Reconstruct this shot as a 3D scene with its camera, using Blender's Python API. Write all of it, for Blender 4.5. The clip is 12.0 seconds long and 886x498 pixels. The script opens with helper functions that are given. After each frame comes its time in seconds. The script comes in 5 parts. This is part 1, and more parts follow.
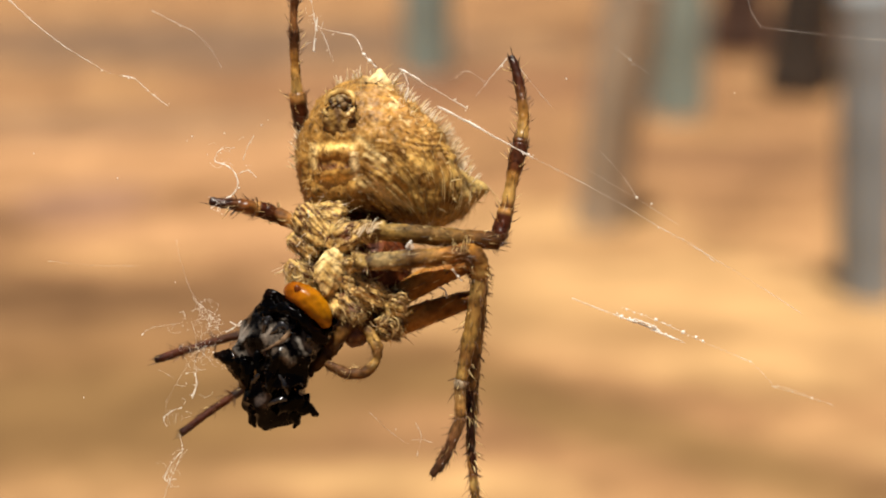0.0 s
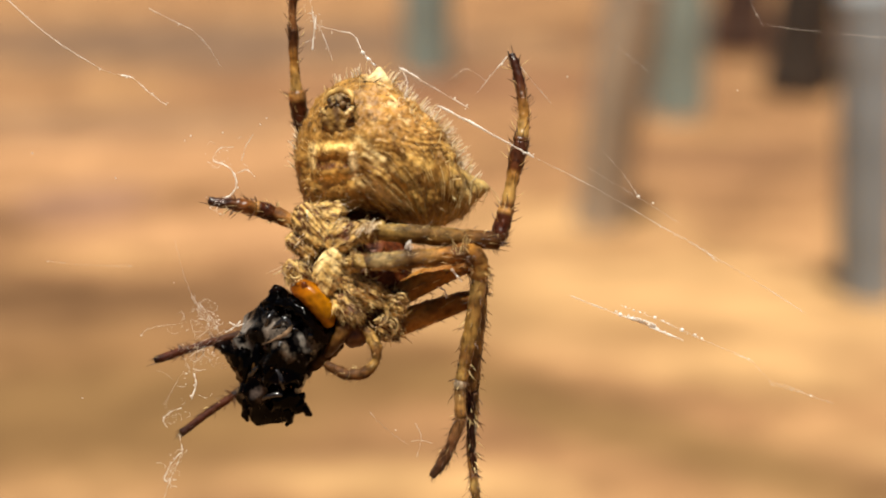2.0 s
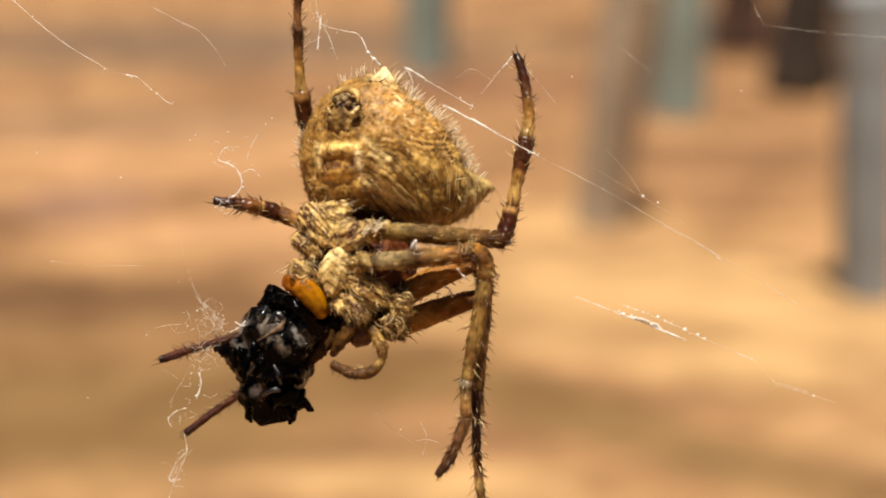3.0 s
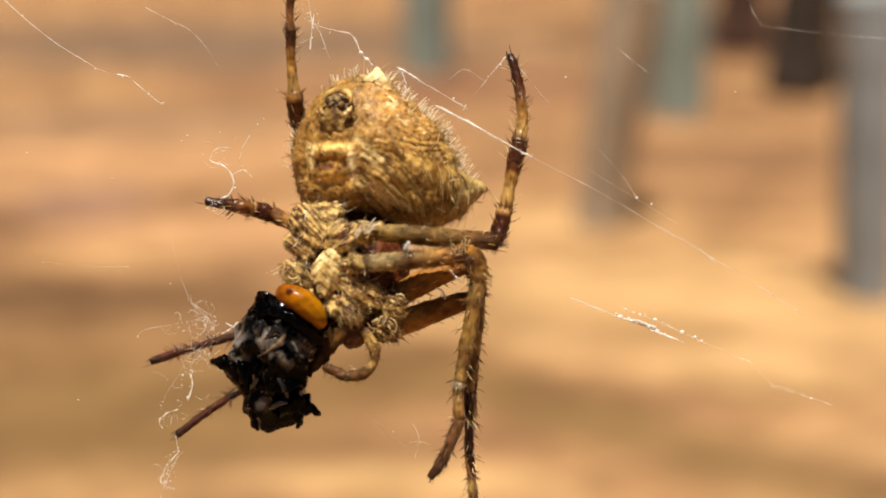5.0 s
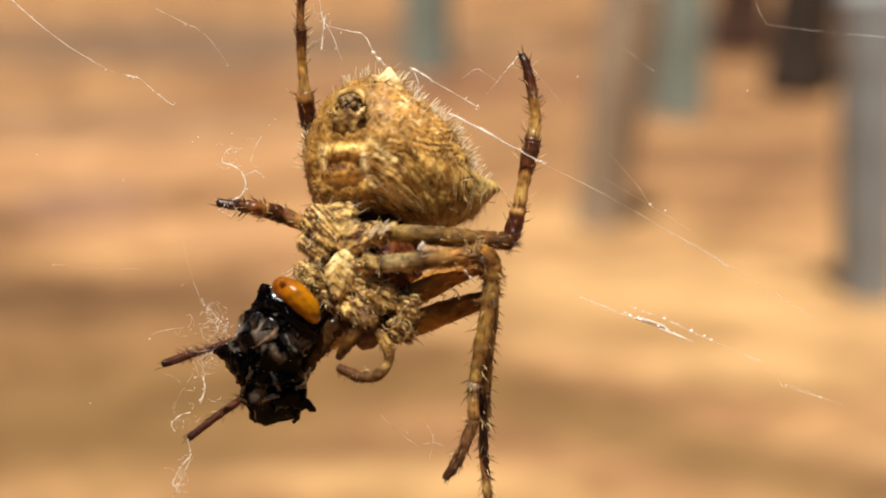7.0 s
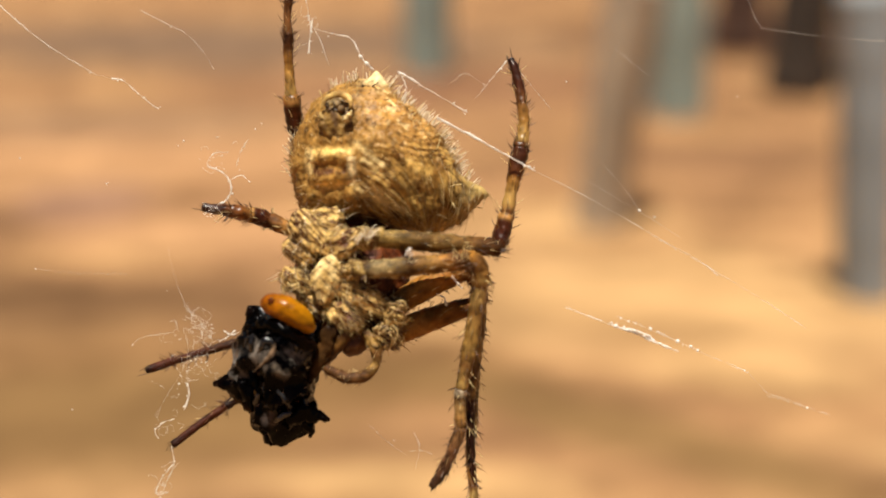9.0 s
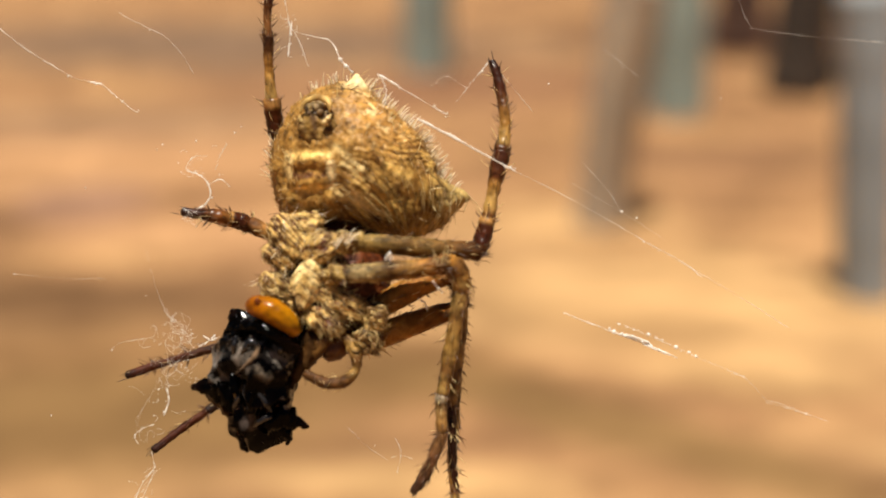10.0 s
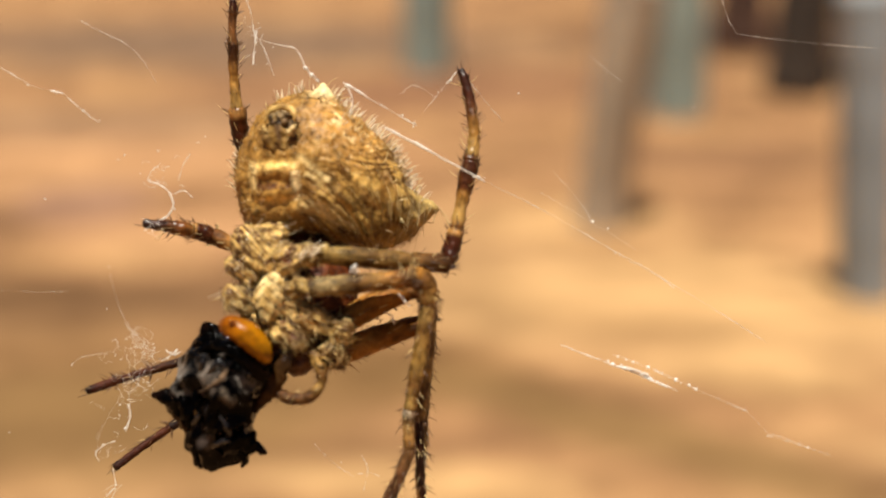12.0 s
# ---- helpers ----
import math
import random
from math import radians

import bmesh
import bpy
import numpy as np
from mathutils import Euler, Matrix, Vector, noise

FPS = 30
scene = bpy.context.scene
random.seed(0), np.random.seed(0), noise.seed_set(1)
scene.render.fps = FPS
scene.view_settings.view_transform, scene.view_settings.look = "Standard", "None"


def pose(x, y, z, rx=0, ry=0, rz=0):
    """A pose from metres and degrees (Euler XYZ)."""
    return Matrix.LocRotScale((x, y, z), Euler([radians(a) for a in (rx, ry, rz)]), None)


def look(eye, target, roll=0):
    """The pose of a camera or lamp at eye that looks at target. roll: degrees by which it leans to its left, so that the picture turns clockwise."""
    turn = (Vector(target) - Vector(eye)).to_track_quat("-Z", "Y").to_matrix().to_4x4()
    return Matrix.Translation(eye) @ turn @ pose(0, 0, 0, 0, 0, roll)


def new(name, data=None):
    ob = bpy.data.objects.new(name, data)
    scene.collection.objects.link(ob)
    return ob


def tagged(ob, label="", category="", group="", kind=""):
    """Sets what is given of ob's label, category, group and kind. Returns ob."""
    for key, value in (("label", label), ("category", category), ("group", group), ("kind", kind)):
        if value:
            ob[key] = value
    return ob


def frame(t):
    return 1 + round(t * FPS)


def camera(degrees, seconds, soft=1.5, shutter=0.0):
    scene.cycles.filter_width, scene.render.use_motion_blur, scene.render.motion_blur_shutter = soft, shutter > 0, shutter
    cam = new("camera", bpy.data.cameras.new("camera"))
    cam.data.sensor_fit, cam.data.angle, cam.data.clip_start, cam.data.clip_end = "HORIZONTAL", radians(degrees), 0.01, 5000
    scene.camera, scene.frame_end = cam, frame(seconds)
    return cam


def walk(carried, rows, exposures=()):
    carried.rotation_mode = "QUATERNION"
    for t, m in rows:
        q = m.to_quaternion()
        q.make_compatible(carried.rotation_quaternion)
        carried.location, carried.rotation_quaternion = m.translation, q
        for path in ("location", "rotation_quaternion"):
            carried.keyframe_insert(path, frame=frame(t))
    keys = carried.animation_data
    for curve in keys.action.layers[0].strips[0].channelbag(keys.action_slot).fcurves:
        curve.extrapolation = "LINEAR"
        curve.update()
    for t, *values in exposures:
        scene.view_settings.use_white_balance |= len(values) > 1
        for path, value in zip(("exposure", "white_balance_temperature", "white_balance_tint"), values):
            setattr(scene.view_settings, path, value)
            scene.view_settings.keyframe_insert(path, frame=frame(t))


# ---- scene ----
import mathutils
import mathutils.kdtree

# ---- camera: held still, a hand's width from the web, tilted 18 degrees down ----
STAND = pose(0, 0, 1.35, 72, 0, 0)
cam = camera(40, 12.0, soft=2.0)
U = 0.00005                                   # the unit of the web's plan: a twentieth of a millimetre
REACH = 784 / math.tan(radians(20)) * U       # from the lens to the web
cam.data.dof.use_dof = True
cam.data.dof.focus_distance = REACH - 0.0013
cam.data.dof.aperture_fstop = 14.0
walk(cam, [(0.0, STAND), (12.0, STAND)])

# ---- world and sun ----
SUN_DIR = Vector((0.06, 0.19, -0.97)).normalized()   # the way the light travels
elev = math.asin(-SUN_DIR.z)
world = bpy.data.worlds.new("sky")
scene.world = world
world.use_nodes = True
wn = world.node_tree
sky = wn.nodes.new("ShaderNodeTexSky")
sky.sky_type = "NISHITA"
sky.sun_disc = False
sky.sun_elevation = elev
sky.sun_rotation = math.atan2(-SUN_DIR.x, -SUN_DIR.y)
wn.nodes["Background"].inputs["Strength"].default_value = 0.022
wn.links.new(sky.outputs["Color"], wn.nodes["Background"].inputs["Color"])
sun = new("sun", bpy.data.lights.new("sun", "SUN"))
sun.data.energy, sun.data.angle, sun.data.color = 5.0, radians(0.53), (1.0, 0.945, 0.84)
sun.matrix_world = look((0, 0, 10), Vector((0, 0, 10)) + SUN_DIR)
scene.view_settings.exposure = 0.64


# ---- materials ----
def nodes_of(name):
    m = bpy.data.materials.new(name)
    m.use_nodes = True
    return m, m.node_tree, m.node_tree.nodes["Principled BSDF"]


def put(tree, kind, **sockets):
    n = tree.nodes.new(kind)
    for key, value in sockets.items():
        n.inputs[key].default_value = value
    return n


def coords(tree, space="Object"):
    return tree.nodes.new("ShaderNodeTexCoord").outputs[space]


def noise_tex(tree, scale, detail=4.0, rough=0.6, where=None):
    n = put(tree, "ShaderNodeTexNoise", Scale=scale, Detail=detail, Roughness=rough)
    tree.links.new(where or coords(tree), n.inputs["Vector"])
    return n.outputs["Fac"]


def ramp(tree, fac, stops):
    n = tree.nodes.new("ShaderNodeValToRGB")
    el = n.color_ramp.elements
    while len(el) < len(stops):
        el.new(0.5)
    for e, (at, col) in zip(el, stops):
        e.position, e.color = at, (*col, 1)
    tree.links.new(fac, n.inputs["Fac"])
    return n.outputs["Color"]


def mixed(tree, fac, a, b, mode="MIX"):
    n = tree.nodes.new("ShaderNodeMix")
    n.data_type, n.blend_type = "RGBA", mode
    for socket, value in ((n.inputs[0], fac), (n.inputs[6], a), (n.inputs[7], b)):
        if isinstance(value, (int, float)):
            socket.default_value = value
        elif isinstance(value, tuple):
            socket.default_value = (*value, 1)
        else:
            tree.links.new(value, socket)
    return n.outputs[2]


def bumped(tree, shader, height, strength, distance):
    n = put(tree, "ShaderNodeBump", Strength=strength, Distance=distance)
    tree.links.new(height, n.inputs["Height"])
    tree.links.new(n.outputs["Normal"], shader.inputs["Normal"])


def toned(name, rough, fine, coarse, low=0.6, high=1.35, bump=0.4, deep=0.00008, spec=0.4, coat=0.0, glow_in=0.0):
    """A surface whose colour lies in the mesh's own markings, broken up by grain at two scales."""
    m, tree, s = nodes_of(name)
    tone = tree.nodes.new("ShaderNodeAttribute")
    tone.attribute_name = "tone"
    a = noise_tex(tree, fine, 5, 0.65)
    b = noise_tex(tree, coarse, 3, 0.5)
    grain = ramp(tree, a, [(0.28, (low,) * 3), (0.72, (high,) * 3)])
    patch = ramp(tree, b, [(0.3, (0.70, 0.61, 0.50)), (0.7, (1.25, 1.20, 1.12))])
    col = mixed(tree, 1.0, mixed(tree, 1.0, tone.outputs["Color"], grain, "MULTIPLY"), patch, "MULTIPLY")
    tree.links.new(col, s.inputs["Base Color"])
    s.inputs["Roughness"].default_value = rough
    s.inputs["Specular IOR Level"].default_value = spec
    s.inputs["Coat Weight"].default_value = coat
    s.inputs["Coat Roughness"].default_value = 0.12
    if glow_in:
        s.inputs["Subsurface Weight"].default_value = glow_in
        s.inputs["Subsurface Radius"].default_value = (1.0, 0.5, 0.2)
        s.inputs["Subsurface Scale"].default_value = 0.0006
    bumped(tree, s, a, bump, deep)
    return m


def hair_material(name, dark, light, rough=0.45, through_light=0.35):
    m, tree, s = nodes_of(name)
    geo = tree.nodes.new("ShaderNodeNewGeometry")
    col = ramp(tree, geo.outputs["Random Per Island"], [(0.0, dark), (1.0, light)])
    tree.links.new(col, s.inputs["Base Color"])
    s.inputs["Roughness"].default_value = rough
    lets = tree.nodes.new("ShaderNodeBsdfTranslucent")
    tree.links.new(col, lets.inputs["Color"])
    blend = tree.nodes.new("ShaderNodeMixShader")
    blend.inputs[0].default_value = through_light
    tree.links.new(s.outputs[0], blend.inputs[1])
    tree.links.new(lets.outputs[0], blend.inputs[2])
    tree.links.new(blend.outputs[0], tree.nodes["Material Output"].inputs["Surface"])
    return m


def toned_hair(name, dim, lit, rough=0.45, through_light=0.2, fair_from=0.72):
    """Hair in the colour of the skin below it, strand by strand lighter or darker."""
    m, tree, s = nodes_of(name)
    tone = tree.nodes.new("ShaderNodeAttribute")
    tone.attribute_name = "tone"
    geo = tree.nodes.new("ShaderNodeNewGeometry")
    vary = ramp(tree, geo.outputs["Random Per Island"], [(0.0, dim), (0.6, (1.1, 1.1, 1.1)), (1.0, (1, 1, 1))])
    gain = ramp(tree, geo.outputs["Random Per Island"], [(0.0, (0, 0, 0)), (fair_from, (0, 0, 0)), (1.0, (0.75, 0.75, 0.75))])
    col = mixed(tree, gain, mixed(tree, 1.0, tone.outputs["Color"], vary, "MULTIPLY"), lit)
    tree.links.new(col, s.inputs["Base Color"])
    s.inputs["Roughness"].default_value = rough
    lets = tree.nodes.new("ShaderNodeBsdfTranslucent")
    tree.links.new(col, lets.inputs["Color"])
    blend = tree.nodes.new("ShaderNodeMixShader")
    blend.inputs[0].default_value = through_light
    tree.links.new(s.outputs[0], blend.inputs[1])
    tree.links.new(lets.outputs[0], blend.inputs[2])
    tree.links.new(blend.outputs[0], tree.nodes["Material Output"].inputs["Surface"])
    return m


ABDOMEN = toned("abdomen_skin", 0.5, 2600, 500, 0.55, 1.45, 0.4, 0.00008, spec=0.2)
CUTICLE = toned("leg_cuticle", 0.33, 1900, 600, 0.7, 1.25, 0.35, 0.00006, spec=0.22)
THIGH = toned("thigh_cuticle", 0.55, 2400, 500, 0.7, 1.25, 0.4, 0.00006, spec=0.08, glow_in=0.3)
HAIRY = toned("hairy_cuticle", 0.6, 2600, 700, 0.45, 1.4, 0.7, 0.0001, spec=0.15)
BODY = toned("body_cuticle", 0.55, 3000, 600, 0.5, 1.4, 0.6, 0.00008, spec=0.2)
HUSK = toned("prey_husk", 0.12, 1300, 420, 0.4, 1.5, 0.10, 0.0001, spec=0.03, coat=0.06)
WET = toned("wet_skin", 0.16, 1500, 500, 0.4, 1.4, 0.5, 0.00010, spec=0.6)
AMBER = toned("amber_shell", 0.24, 1500, 450, 0.7, 1.25, 0.3, 0.00006, spec=0.15, glow_in=0.12)
PALE_HAIR = hair_material("pale_hair", (0.34, 0.18, 0.035), (1.0, 0.80, 0.38), 0.5, 0.25)
DARK_HAIR = hair_material("dark_bristle", (0.03, 0.012, 0.004), (0.16, 0.07, 0.025), 0.4, 0.1)
ABDOMEN_HAIR = toned_hair("abdomen_hair", (0.72, 0.62, 0.46), (0.84, 0.64, 0.30), fair_from=0.72)
LEG_HAIR = toned_hair("leg_hair", (0.35, 0.26, 0.18), (0.80, 0.56, 0.24), fair_from=0.8)
FEMUR_HAIR = toned_hair("femur_hair", (0.35, 0.24, 0.14), (0.90, 0.66, 0.27), fair_from=0.6)
CREAM_TUFT = hair_material("cream_tuft", (0.12, 0.042, 0.008), (0.95, 0.70, 0.28), 0.42, 0.12)
WHITE_TUFT = hair_material("whitish_tuft", (0.72, 0.52, 0.26), (1.0, 0.92, 0.74), 0.4, 0.3)
SILK = hair_material("silk", (0.88, 0.83, 0.74), (0.97, 0.93, 0.86), 0.2, 0.3)


def soil_material(patches):
    """Red-tan earth with grit, long drifts, paler soil and bands of shade painted as patches."""
    m, tree, s = nodes_of("red_earth")
    where = coords(tree)
    stretch = tree.nodes.new("ShaderNodeMapping")
    stretch.inputs["Scale"].default_value = (0.8, 1.25, 1)
    stretch.inputs["Rotation"].default_value = (0, 0, radians(-12))
    tree.links.new(where, stretch.inputs["Vector"])
    drift = noise_tex(tree, 1.5, 4, 0.6, stretch.outputs[0])
    grit = noise_tex(tree, 9, 5, 0.7, where)
    fine = noise_tex(tree, 70, 4, 0.7, where)
    col = ramp(tree, drift, [(0.30, (0.18, 0.096, 0.047)), (0.5, (0.28, 0.149, 0.069)), (0.70, (0.43, 0.252, 0.112))])
    col = mixed(tree, 0.8, col, ramp(tree, grit, [(0.3, (0.66, 0.63, 0.60)), (0.7, (1.24, 1.24, 1.22))]), "MULTIPLY")
    col = mixed(tree, 0.6, col, ramp(tree, fine, [(0.3, (0.7, 0.7, 0.7)), (0.7, (1.25, 1.25, 1.25))]), "MULTIPLY")
    wobble = noise_tex(tree, 1.7, 3, 0.6, where)
    blots = noise_tex(tree, 3.4, 4, 0.6, stretch.outputs[0])
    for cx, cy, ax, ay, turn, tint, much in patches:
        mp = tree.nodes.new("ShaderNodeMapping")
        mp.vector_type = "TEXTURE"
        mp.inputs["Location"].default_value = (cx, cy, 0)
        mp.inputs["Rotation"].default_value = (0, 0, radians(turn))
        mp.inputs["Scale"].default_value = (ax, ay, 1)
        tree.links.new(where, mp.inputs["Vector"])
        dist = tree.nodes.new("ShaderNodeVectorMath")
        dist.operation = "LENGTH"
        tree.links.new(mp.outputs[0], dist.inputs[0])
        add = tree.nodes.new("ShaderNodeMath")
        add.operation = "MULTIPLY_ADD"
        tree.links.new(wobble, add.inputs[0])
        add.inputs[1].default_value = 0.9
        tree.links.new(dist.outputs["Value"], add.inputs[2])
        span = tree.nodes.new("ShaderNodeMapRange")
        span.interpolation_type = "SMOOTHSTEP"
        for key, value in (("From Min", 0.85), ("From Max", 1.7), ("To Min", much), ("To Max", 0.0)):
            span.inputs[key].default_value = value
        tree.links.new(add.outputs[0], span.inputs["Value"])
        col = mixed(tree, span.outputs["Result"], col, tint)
    col = mixed(tree, 1.0, col, ramp(tree, blots, [(0.34, (0.66, 0.63, 0.61)), (0.66, (1.26, 1.25, 1.24))]), "MULTIPLY")
    tree.links.new(col, s.inputs["Base Color"])
    s.inputs["Roughness"].default_value = 0.95
    s.inputs["Specular IOR Level"].default_value = 0.1
    bumped(tree, s, grit, 0.5, 0.03)
    return m


def bark_material(name, dark, light, scale=14):
    m, tree, s = nodes_of(name)
    where = coords(tree)
    long = tree.nodes.new("ShaderNodeMapping")
    long.inputs["Scale"].default_value = (1, 1, 0.12)
    tree.links.new(where, long.inputs["Vector"])
    a = noise_tex(tree, scale, 5, 0.65, long.outputs[0])
    b = noise_tex(tree, 3.0, 3, 0.5, where)
    col = ramp(tree, a, [(0.3, dark), (0.7, light)])
    col = mixed(tree, 0.7, col, ramp(tree, b, [(0.3, (0.7, 0.7, 0.7)), (0.7, (1.15, 1.15, 1.15))]), "MULTIPLY")
    tree.links.new(col, s.inputs["Base Color"])
    s.inputs["Roughness"].default_value = 0.8
    bumped(tree, s, a, 0.6, 0.01)
    return m


# ---- mesh helpers ----
def part(name, bm, material, parent, label="", kind=""):
    me = bpy.data.meshes.new(name)
    bm.to_mesh(me)
    bm.free()
    return dress(name, me, material, parent, label, kind)


def dress(name, me, material, parent, label="", kind=""):
    for p in me.polygons:
        p.use_smooth = True
    me.materials.append(material)
    ob = new(name, me)
    if parent:
        ob.parent = parent
    return tagged(ob, label, kind=kind)


HUB = Vector(((600 - 784) * U, (441 - 430) * U, 0))     # the spider's waist, in the web's plane


def spot(x, y, w=0.0):
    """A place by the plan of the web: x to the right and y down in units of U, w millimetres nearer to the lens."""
    z = w * 0.001
    k = U * (REACH - z) / REACH
    return Vector(((x - 784) * k, (441 - y) * k, z)) - HUB


def curve_through(points, steps):
    """A smooth line through points of any size (tuples), as numpy rows."""
    p = np.array(points, float)
    p = np.vstack([2 * p[0] - p[1], p, 2 * p[-1] - p[-2]])
    out = []
    for i in range(1, len(p) - 2):
        for j in range(steps):
            t = j / steps
            a, b, c, d = p[i - 1:i + 3]
            out.append(0.5 * (2 * b + (c - a) * t + (2 * a - 5 * b + 4 * c - d) * t * t + (3 * b - a - 3 * c + d) * t ** 3))
    out.append(p[-2])
    return np.array(out)


def sweep(bm, centres, radii, sides, tone=None, layer=None, rugged=0.0, flat=1.0, close=True):
    """A tube along centres; rounded ends. tone(s) gives its colour at the share s of its length."""
    n = len(centres)
    up = Vector((0.13, 0.2, 1))
    rings = []
    for i in range(n):
        a, b = centres[max(i - 1, 0)], centres[min(i + 1, n - 1)]
        way = (b - a).normalized()
        side = way.cross(up).normalized()
        over = side.cross(way).normalized()
        ring = []
        for k in range(sides):
            ang = 2 * math.pi * k / sides
            r = radii[i]
            if rugged:
                r *= 1 + rugged * noise.noise((centres[i] + side * math.cos(ang) * r + over * math.sin(ang) * r) * 2200)
            v = bm.verts.new(centres[i] + side * math.cos(ang) * r + over * math.sin(ang) * r * flat)
            if layer:
                c = tone(i / (n - 1))
                k2 = 1 + 0.5 * noise.noise(Vector((math.cos(ang) * 2.2, math.sin(ang) * 2.2, i * 0.13 + centres[0].x * 4000)))
                v[layer] = (c[0] * k2, c[1] * k2, c[2] * k2, 1)
            ring.append(v)
        rings.append(ring)
    for r0, r1 in zip(rings, rings[1:]):
        for k in range(sides):
            bm.faces.new((r0[k], r0[(k + 1) % sides], r1[(k + 1) % sides], r1[k]))
    if close:
        bm.faces.new(rings[0][::-1])
        bm.faces.new(rings[-1])


def blend3(a, b, t):
    t = min(max(t, 0), 1)
    return tuple(x + (y - x) * t for x, y in zip(a, b))


def limb(joints, tone, sides=18, steps=12, rugged=0.2, mottle=0.6):
    """One segment of a leg: joints are (x, y, w, radius in U)."""
    row = curve_through(joints, steps)
    cs = [spot(*r[:3]) for r in row]
    rs = [max(r[3], 1) * U * 0.88 for r in row]
    # rounded ends
    a, b = (cs[0] - cs[1]).normalized(), (cs[-1] - cs[-2]).normalized()
    cs = [cs[0] + a * rs[0] * 0.5, cs[0] + a * rs[0] * 0.3] + cs + [cs[-1] + b * rs[-1] * 0.3, cs[-1] + b * rs[-1] * 0.5]
    rs = [rs[0] * 0.35, rs[0] * 0.8] + rs + [rs[-1] * 0.8, rs[-1] * 0.35]
    bm = bmesh.new()
    layer = bm.verts.layers.float_color.new("tone")
    sweep(bm, cs, rs, sides, tone, layer, rugged)
    for i, v in enumerate(bm.verts):
        a = 2 * math.pi * (i % sides) / sides
        streak = noise.fractal(Vector((i // sides * 0.3, math.cos(a) * 2.2, math.sin(a) * 2.2 + joints[0][0])), 0.8, 2, 3)
        k = 0.97 + mottle * (noise.fractal(v.co * 1500, 0.8, 2, 3) + streak)
        c = v[layer]
        v[layer] = (c[0] * max(k, 0.25), c[1] * 0.98 * max(k, 0.22), c[2] * 0.95 * max(k, 0.2), 1)
    return bm


class Strands:
    """Many fine tapered hairs in one mesh."""

    def __init__(self):
        self.verts, self.faces, self.tones = [], [], []

    def add(self, root, way, length, r, sag=None, sides=3, tone=(1, 1, 1)):
        self.tones.extend([(*tone[:3], 1)] * (3 * sides + 1))
        way = way.normalized()
        side = way.orthogonal().normalized()
        over = way.cross(side)
        sag = sag or Vector((0, 0, 0))
        base = len(self.verts)
        for share, rr in ((0, 0.9), (0.35, 1.0), (0.7, 0.62)):
            c = root + way * length * share + sag * length * share * share
            for k in range(sides):
                ang = 2 * math.pi * k / sides
                self.verts.append(c + (side * math.cos(ang) + over * math.sin(ang)) * r * rr)
        self.verts.append(root + way * length + sag * length)
        for k in range(sides):
            n = (k + 1) % sides
            for low in (base, base + sides):
                self.faces.append((low + k, low + n, low + sides + n, low + sides + k))
            self.faces.append((base + 2 * sides + k, base + 2 * sides + n, base + 3 * sides))

    def done(self, name, material, parent, label="", kind="stuff"):
        me = bpy.data.meshes.new(name)
        me.from_pydata(self.verts, [], self.faces)
        me.attributes.new("tone", "FLOAT_COLOR", "POINT").data.foreach_set("color", np.array(self.tones, dtype=np.float32).ravel())
        return dress(name, me, material, parent, label, kind)


def scatter(ob, count, rng, keep=None):
    """Random places on a mesh with their normals."""
    me = ob.data
    polys = list(me.polygons)
    weights = [p.area for p in polys]
    for p in rng.choices(polys, weights, k=count):
        vs = [me.vertices[i].co for i in p.vertices]
        a, b = rng.random(), rng.random()
        if a + b > 1:
            a, b = 1 - a, 1 - b
        co = vs[0] + (vs[1] - vs[0]) * a + (vs[2] - vs[0]) * b
        if keep is None or keep(co, p.normal):
            yield co, p.normal.copy()


def tones_of(ob):
    """A finder of the skin's colour nearest to a place."""
    from_tree = mathutils.kdtree.KDTree(len(ob.data.vertices))
    for v in ob.data.vertices:
        from_tree.insert(v.co, v.index)
    from_tree.balance()
    data = ob.data.attributes["tone"].data
    return lambda co: data[from_tree.find(co)[1]].color


def lump(bm, centre, size, turn=0.0, detail=3, rough=0.0, freq=900, tone=None, layer=None, push=None):
    """A rounded body: size in metres along its own axes, turned about the line of sight."""
    made = bmesh.ops.create_icosphere(bm, subdivisions=detail, radius=1)["verts"]
    rot = Matrix.Rotation(radians(turn), 3, "Z")
    for v in made:
        n = v.co.copy()
        co = rot @ Vector((n.x * size[0], n.y * size[1], n.z * size[2])) + centre
        if rough:
            co += (rot @ n) * rough * noise.fractal(co * freq, 0.8, 2.0, 4)
        if push:
            co = push(n, co)
        v.co = co
        if layer:
            c = tone(co, n)
            v[layer] = (*c, 1)
    return made


